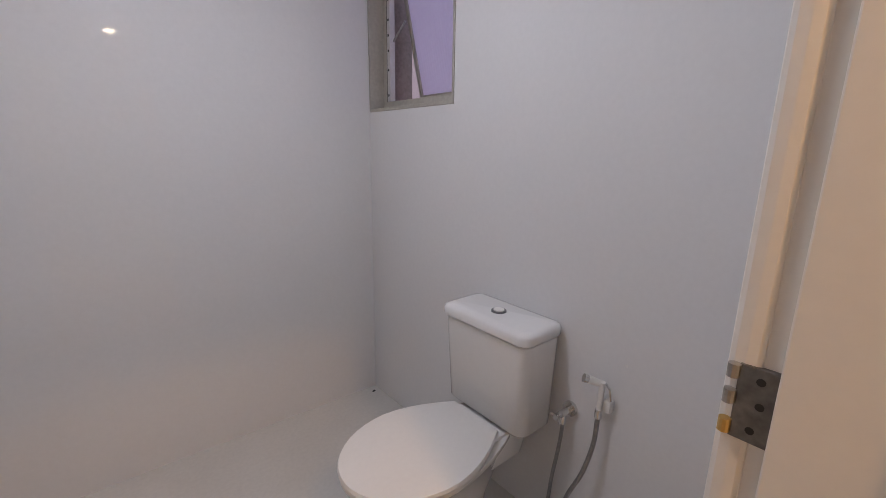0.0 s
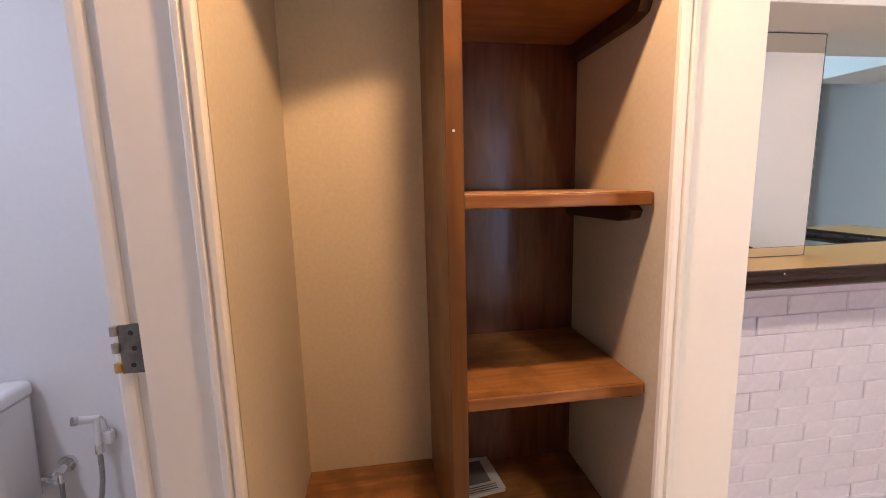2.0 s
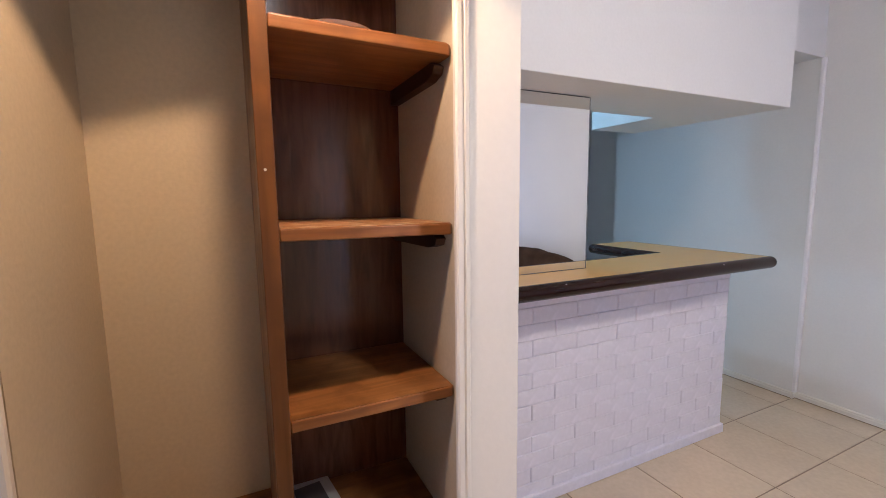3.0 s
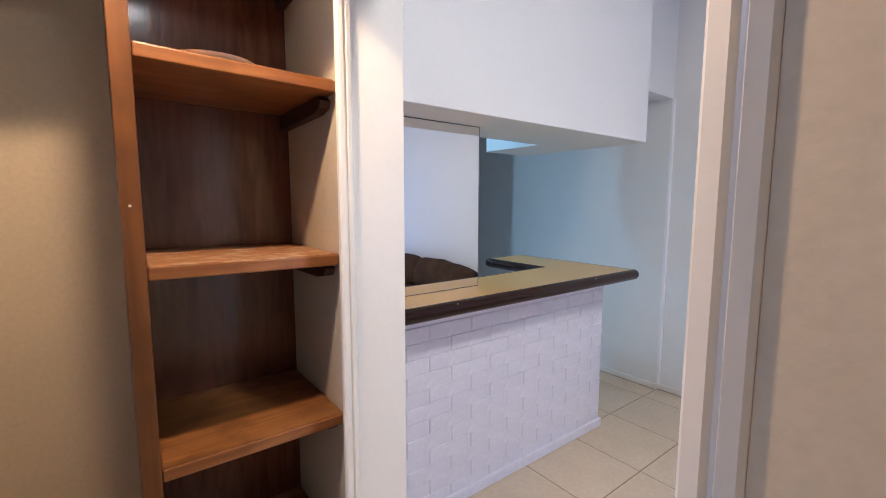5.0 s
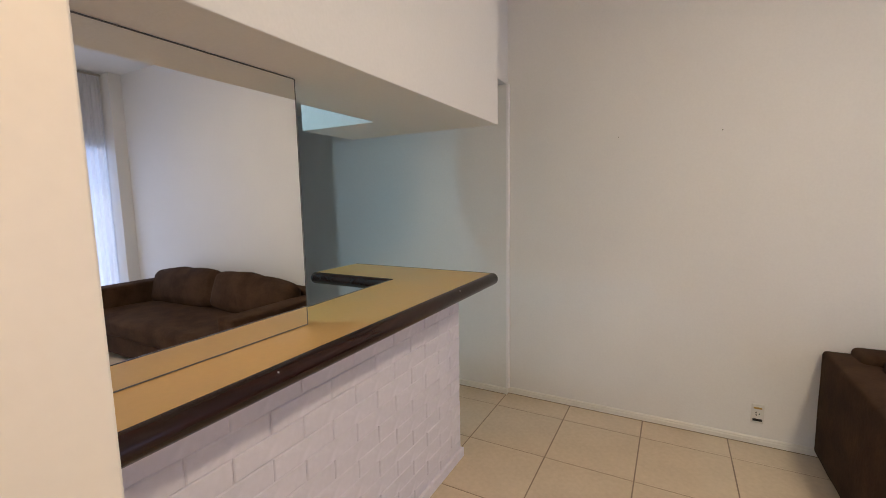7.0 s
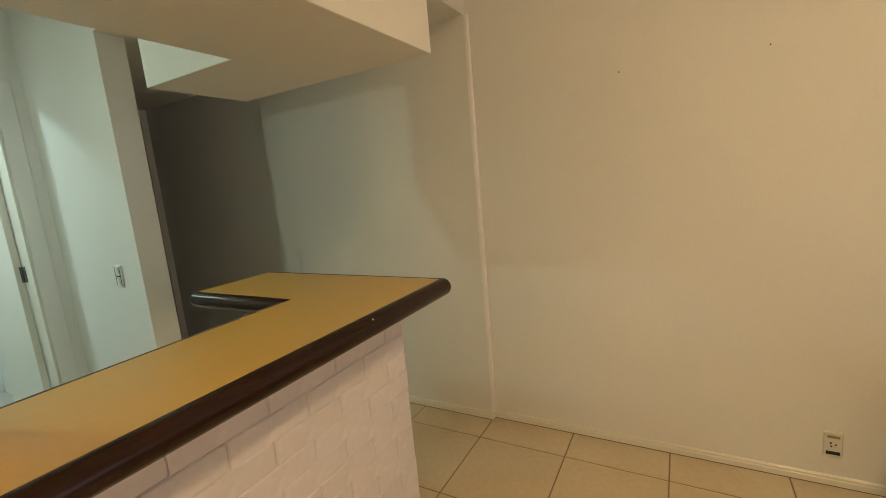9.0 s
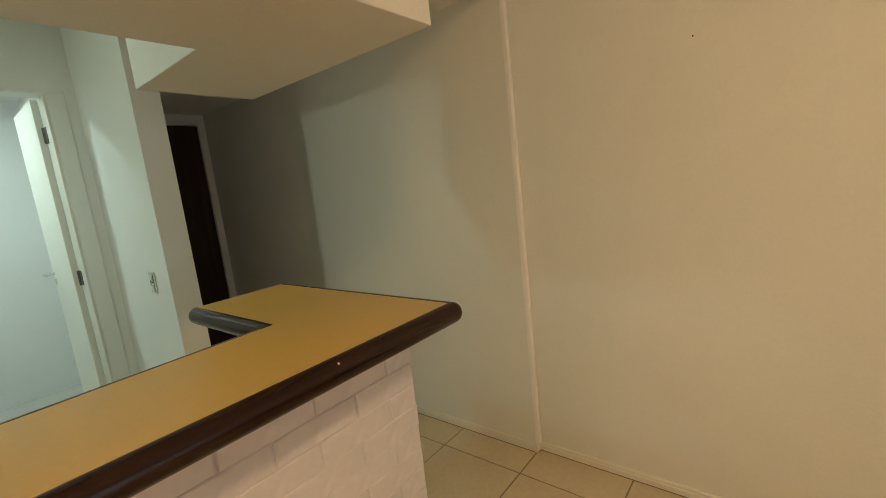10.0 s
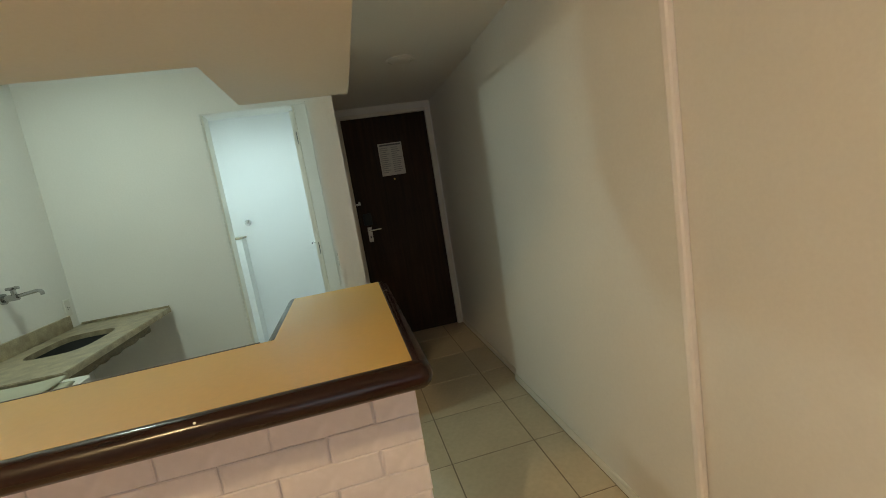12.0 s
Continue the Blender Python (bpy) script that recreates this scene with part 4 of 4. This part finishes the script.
def kitchen_sink():
    t = thing("sink_worktop", "grey-brown stone sink worktop with a rounded dark bowl, rough front", "sink", (3.90, -1.73, 0.85))
    X0, X1, Y0, Y1 = -0.61, 0.573, -0.28, 0.276
    cx, cy, ra, rb = 0.0, 0.01, 0.225, 0.150
    bm = bmesh.new()
    n = 48
    inner, outer = [], []
    for k in range(n):
        a = k * math.tau / n
        c, s = math.cos(a), math.sin(a)
        inner.append((cx + ra * math.copysign(abs(c) ** 0.55, c), cy + rb * math.copysign(abs(s) ** 0.55, s)))
        f = min((X1 - cx) / c if c > 1e-6 else (X0 - cx) / c if c < -1e-6 else 9, (Y1 - cy) / s if s > 1e-6 else (Y0 - cy) / s if s < -1e-6 else 9)
        outer.append((cx + f * c, cy + f * s))
    for X, Y in ((X0, Y0), (X0, Y1), (X1, Y0), (X1, Y1)):
        j = min(range(n), key=lambda i: (outer[i][0] - X) ** 2 + (outer[i][1] - Y) ** 2)
        outer[j] = (X, Y)
    layers = [[bm.verts.new((x, y, z)) for x, y in ring] for ring, z in ((inner, -0.03), (inner, 0.0), (outer, 0.0), (outer, -0.035), (inner, -0.03))]
    for a, b in zip(layers, layers[1:]):
        for k in range(n):
            bm.faces.new((a[k], a[(k + 1) % n], b[(k + 1) % n], b[k]))
    bmesh.ops.remove_doubles(bm, verts=bm.verts[:], dist=0.0004)
    part("slab", bm, STONE, t)
    bowl = [[(cx + (x - cx) * s * 1.02, cy + (y - cy) * s * 1.03, z) for x, y in inner] for s, z in ((1.0, -0.012), (0.97, -0.06), (0.88, -0.12), (0.6, -0.145), (0.12, -0.15))]
    bm = bmesh.new()
    vs = [[bm.verts.new(p) for p in r] for r in bowl]
    for a, b in zip(vs, vs[1:]):
        for k in range(n):
            bm.faces.new((a[k], a[(k + 1) % n], b[(k + 1) % n], b[k]))
    bm.faces.new(vs[-1])
    smooth(part("bowl", bm, DARKSLOT, t, "near-black bowl"))
    part("front_apron", box((X0 - 0.004, Y0 - 0.004, -0.070), (X0 + 0.022, Y1 - 0.002, -0.003), 0.003), STONE, t)
    part("raised_edge", box((X1 - 0.016, Y0, 0.0), (X1, Y1 - 0.018, 0.014), 0.003), STONE, t)
    part("side_apron", box((X0 + 0.022, Y0 - 0.004, -0.034), (X1 - 0.002, Y0 + 0.02, -0.003), 0.003), STONE, t)
    bm = box((-0.5, -0.5, -0.5), (0.5, 0.5, 0.5))
    bmesh.ops.subdivide_edges(bm, edges=bm.edges[:], cuts=22, use_grid_fill=True)
    for v in bm.verts:
        p = Vector(((X0 + X1) / 2 - 0.16 + v.co.x * 0.84, Y0 + 0.026 + v.co.y * 0.044, -0.052 + v.co.z * 0.042))
        v.co = p + Vector((noise.noise(p * 31), noise.noise(p * 37 + Vector((5, 0, 0))), noise.noise(p * 29 + Vector((0, 8, 0))))) * 0.016
    smooth(part("rough_mortar", bm, MORTAR, t, "rough broken mortar under the slab edge"), 60)
    part("backsplash", box((X0, Y1 - 0.018, 0.0), (X1 - 0.10, Y1, 0.085), 0.002), STONE, t)
    smooth(part("siphon", rod((cx, cy, -0.36), (cx, cy, -0.15), 0.028, n=16), CHROME, t, "chrome waste trap"))
    return t


kitchen_sink()
tap = thing("wall_tap", "chrome wall-mounted kitchen tap with a long spout", "tap", (3.92, -1.45, 1.155))
smooth(part("rosette", rod((0, -0.012, 0), (0, 0, 0), 0.03, n=20), TAPM, tap))
smooth(part("body", rod((0, -0.075, 0), (0, -0.01, 0), 0.018, n=16), TAPM, tap))
smooth(part("spout", sweep(curve_points([(0, -0.05, 0.0), (0.003, -0.09, 0.006), (0.006, -0.135, 0.012), (0.008, -0.170, 0.014), (0.009, -0.182, 0.004), (0.009, -0.183, -0.012)], 8), 0.010, n=12), TAPM, tap))
bm = rod((0, -0.06, 0.0), (0, -0.06, 0.045), 0.012, n=14)
rod((-0.03, -0.06, 0.05), (0.03, -0.06, 0.05), 0.008, bm, n=10)
rod((0, -0.09, 0.05), (0, -0.03, 0.05), 0.008, bm, n=10)
smooth(part("handle", bm, TAPM, tap))
tub = thing("laundry_tub", "pale plastic laundry tub with a folded rim beside the sink", "tub", (3.02, -1.90, 0.0))
smooth(part("shell", ring_loft([soft_slab(-0.17, 0.17, -0.20, 0.20, 0.0, 0.05), soft_slab(-0.20, 0.20, -0.23, 0.23, 0.80, 0.05), soft_slab(-0.225, 0.225, -0.25, 0.25, 0.805, 0.05), soft_slab(-0.225, 0.225, -0.25, 0.25, 0.83, 0.05), soft_slab(-0.19, 0.19, -0.215, 0.215, 0.83, 0.05), soft_slab(-0.16, 0.16, -0.18, 0.18, 0.50, 0.05)]), PLASTIC, tub), 50)
cloth_pile = thing("folded_cloth", "pale folded cloth lying across the laundry tub", "cloth", (3.02, -1.90, 0.833))
smooth(part("fold", cushion((-0.235, -0.24, 0.0), (0.10, 0.20, 0.020), 0.012, 0.006, 0.010, 17), CLOTHM, cloth_pile), 60)
smooth(part("fold", cushion((-0.20, -0.20, 0.022), (0.14, 0.10, 0.038), 0.010, 0.006, 0.010, 17), CLOTHM, cloth_pile), 60)

# small room beyond the service door
ledge = thing("pipe_ledge", "white boxed-in pipe ledge with a grey stone cap", "ledge", (6.0, -2.115, 0.0))
part("box", box((-0.10, -0.13, 0.0), (0.098, 0.16, 1.165), 0.003), PAINT, ledge)
part("cap", box((-0.11, -0.14, 1.165), (0.098, 0.16, 1.185), 0.003), STONE, ledge, "dark grey stone cap")
hook = thing("wall_hook", "small chrome robe hook on the far wall", "hook", (6.10, -2.30, 1.32))
smooth(part("rose", rod((-0.012, 0, 0), (0, 0, 0), 0.03, n=16), CHROME, hook))
smooth(part("peg", sweep(curve_points([(-0.01, 0, 0), (-0.05, 0, -0.005), (-0.06, 0, 0.02)], 6), 0.008, n=10), CHROME, hook))


# ---- lamps ----
def downlight(at, r, glow, label, deep=1.0):
    t = thing("ceiling_light", label, "ceiling light", at)
    bm = bmesh.new()
    n = 32
    rings = [[bm.verts.new((q * math.cos(k * math.tau / n), q * math.sin(k * math.tau / n), z)) for k in range(n)] for q, z in ((r * 0.8, 0.0), (r, 0.0), (r * 0.98, -0.008), (r * 0.86, -0.011), (r * 0.8, -0.006))]
    for a, b in zip(rings, rings[1:]):
        for k in range(n):
            bm.faces.new((a[k], a[(k + 1) % n], b[(k + 1) % n], b[k]))
    smooth(part("rim", bm, PLASTIC, t, "white round rim"))
    bm = bmesh.new()
    rings = [[bm.verts.new((q * r * math.cos(k * math.tau / n), q * r * math.sin(k * math.tau / n), z * deep)) for k in range(n)] for q, z in ((0.8, -0.004), (0.72, -0.012), (0.5, -0.018), (0.2, -0.021))]
    for a, b in zip(rings, rings[1:]):
        for k in range(n):
            bm.faces.new((a[k], a[(k + 1) % n], b[(k + 1) % n], b[k]))
    bm.faces.new(rings[-1])
    smooth(part("diffuser", bm, glow, t))
    return t


downlight((3.93, -3.82, 2.1895), 0.092, PLASTIC, "round flat ceiling light, switched off")
downlight((1.46, -1.062, 2.1995), 0.06, CORRIDORGLOW, "small round warm ceiling light in the corridor", 1.6)
downlight((3.35, -1.95, 2.5995), 0.11, KGLOW, "round cool ceiling light in the kitchen")
downlight((0.10, -1.85, 2.9695), 0.12, LAMPGLOW, "round ceiling light in the living room")
downlight((1.40, 0.45, 2.4195), 0.13, KGLOW, "round white ceiling light in the bathroom")
downlight((5.02, -2.46, 2.3995), 0.11, KGLOW, "round cool ceiling light in the small room")

# ---- living room window ----
win = tagged(thing("window_2", "wide balcony window, half behind a sheer white curtain", "window", (-3.01, -3.60, 0.0)), kind="structure")
for y in (-0.53, 0.15, 0.83, 1.53):
    part("window_frame", box((-0.02, y - 0.02, 0.0), (0.02, y + 0.02, 2.17), 0.003), ALU, win)
for z in (0.0, 2.13):
    part("window_frame", box((-0.019, -0.55, z), (0.019, 1.55, z + 0.04), 0.003), ALU, win)
for y0, y1 in ((-0.51, 0.13), (0.17, 0.81), (0.85, 1.51)):
    pane = part("pane", box((-0.003, y0, 0.04), (0.003, y1, 2.13)), GLASS, win)
    pane.visible_shadow = False
curtain = thing("sheer_curtain", "sheer white curtain hanging in soft folds before the window", "curtain", (-2.88, -3.58, 0.0))
bm = bmesh.new()
cols = []
for i in range(181):
    y = -0.53 + 0.62 * i / 180
    x = 0.018 * math.sin(y * 74 + 0.8 * math.sin(y * 5)) + 0.008 * math.sin(y * 163 + 1.0)
    cols.append([bm.verts.new((x * (0.6 + 0.4 * k), y, 0.03 + 2.9 * (1 - k))) for k in (0.0, 0.5, 1.0)])
for a, b in zip(cols, cols[1:]):
    for k in range(2):
        bm.faces.new((a[k], a[k + 1], b[k + 1], b[k]))
smooth(part("cloth", bm, CURTAINM, curtain), 80)
smooth(part("curtain_rod", rod((0, -0.54, 2.945), (0, 1.60, 2.945), 0.012, n=12), ALU, curtain))
drape = thing("brown_drape", "brown gathered drape hanging at the side of the sheer curtain", "curtain", (-2.80, -3.46, 0.0))
bm = bmesh.new()
cols = []
for i in range(61):
    y = -0.06 + 0.12 * i / 60
    x = 0.016 * math.sin(y * 150) + 0.006 * math.sin(y * 310 + 1.0)
    cols.append([bm.verts.new((x * (0.6 + 0.4 * k), y * (0.85 + 0.15 * k), 0.62 + 1.63 * (1 - k))) for k in (0.0, 0.5, 1.0)])
for a, b in zip(cols, cols[1:]):
    for k in range(2):
        bm.faces.new((a[k], a[k + 1], b[k + 1], b[k]))
cloth = smooth(part("cloth", bm, DRAPE, drape), 80)
cloth.modifiers.new("thick", "SOLIDIFY").thickness = 0.004
smooth(part("drape_rod", rod((0, -0.08, 2.255), (0, 0.08, 2.255), 0.011, n=12), ALU, drape))
for y in (-0.065, 0.065):
    part("bracket", box((-0.13, y - 0.008, 2.245), (0.0, y + 0.008, 2.265), 0.002), ALU, drape)
structure("ground", box((-60, -60, -8.2), (60, 60, -8.0)), OUTWALL, "pale paved ground far below the window", "ground")

# nail holes left in the long wall
for x, z in ((1.525, 1.783), (0.990, 1.780)):
    hole = thing("nail_hole", "small dark nail hole in the painted wall", "nail hole", (x, -4.2695, z))
    part("hole", rod((0, 0, 0), (0, 0.0012, 0), 0.003, n=10), DARKSLOT, hole)

# ---- floor tiles ----
def tile_mesh(w, d):
    bm = bmesh.new()
    b = 0.0016
    rings = [[(-w, -d, -0.006), (w, -d, -0.006), (w, d, -0.006), (-w, d, -0.006)], [(-w, -d, -b), (w, -d, -b), (w, d, -b), (-w, d, -b)], [(-w + b, -d + b, 0), (w - b, -d + b, 0), (w - b, d - b, 0), (-w + b, d - b, 0)]]
    vs = [[bm.verts.new(p) for p in r] for r in rings]
    for a, c in zip(vs, vs[1:]):
        for k in range(4):
            bm.faces.new((a[k], a[(k + 1) % 4], c[(k + 1) % 4], c[k]))
    bm.faces.new(vs[-1])
    me = bpy.data.meshes.new("floor_tile")
    bm.to_mesh(me)
    bm.free()
    me.materials.append(TILE)
    return me


TX, TY = 0.4525, 0.450
tile = tile_mesh(TX / 2 - 0.0030, TY / 2 - 0.0030)
rng = random.Random(11)
for i in range(-12, 9):
    for j in range(-2, 8):
        x, y = 1.785 + TX * (i + 0.5), -3.603 + TY * (j + 0.5)
        if x > 5.45 or x < -3.4 or (j > 4 and (x > 2.2 or x < 0.0)):
            continue
        ob = new("tile", tile)
        ob.parent = floor
        ob.location = (x, y, -0.0004 * rng.random())
        ob.rotation_euler = (0.0006 * (rng.random() - 0.5), 0.0006 * (rng.random() - 0.5), 0)

# ---- painted bricks ----
def brick_mesh(length, height, seed):
    r = random.Random(seed)
    bm = bmesh.new()
    L, H = length / 2, height / 2
    rings = [[(0.0, s * L, q * H) for s, q in ((-1, -1), (1, -1), (1, 1), (-1, 1))],
             [(-0.0018, s * (L - 0.0008 * r.random()), q * (H - 0.0004)) for s, q in ((-1, -1), (1, -1), (1, 1), (-1, 1))],
             [(-0.0042 - 0.0010 * r.random(), s * (L - 0.0040 - 0.002 * r.random()), q * (H - 0.0030 - 0.0012 * r.random())) for s, q in ((-1, -1), (1, -1), (1, 1), (-1, 1))]]
    vs = [[bm.verts.new(p) for p in k] for k in rings]
    for a, c in zip(vs, vs[1:]):
        for k in range(4):
            bm.faces.new((a[k], a[(k + 1) % 4], c[(k + 1) % 4], c[k]))
    bm.faces.new(vs[-1])
    bmesh.ops.recalc_face_normals(bm, faces=bm.faces)
    me = bpy.data.meshes.new("brick")
    bm.to_mesh(me)
    bm.free()
    me.materials.append(BRICKM)
    return me


ROW, LEN = 0.0727, 0.247
whole = [brick_mesh(LEN - 0.0015 - 0.0030 * (s % 5) / 4, ROW - 0.0004 - 0.0014 * (s % 5 == 0), s) for s in range(15)]
rng = random.Random(7)
for row in range(12):
    z = 0.868 - ROW * row
    y = -2.056 + 2 * LEN - (0.125 if row % 2 else 0.0)
    while y > -3.405:
        y0, y1 = max(y - LEN, -3.405 - 0.003 * rng.random()), min(y, -1.582)
        if y1 - y0 > 0.03:
            me = rng.choice(whole) if y1 - y0 > LEN - 0.001 else brick_mesh(y1 - y0 - 0.007, ROW - 0.0004, row * 9)
            ob = new("brick", me)
            ob.parent = bar_wall
            ob.location = (2.2064 - 0.0012 * rng.random(), (y0 + y1) / 2 + 0.003 * (rng.random() - 0.5), z + 0.0012 * (rng.random() - 0.5))
            ob.rotation_euler = (radians(0.3) * (rng.random() - 0.5), 0, 0)
        y -= LEN
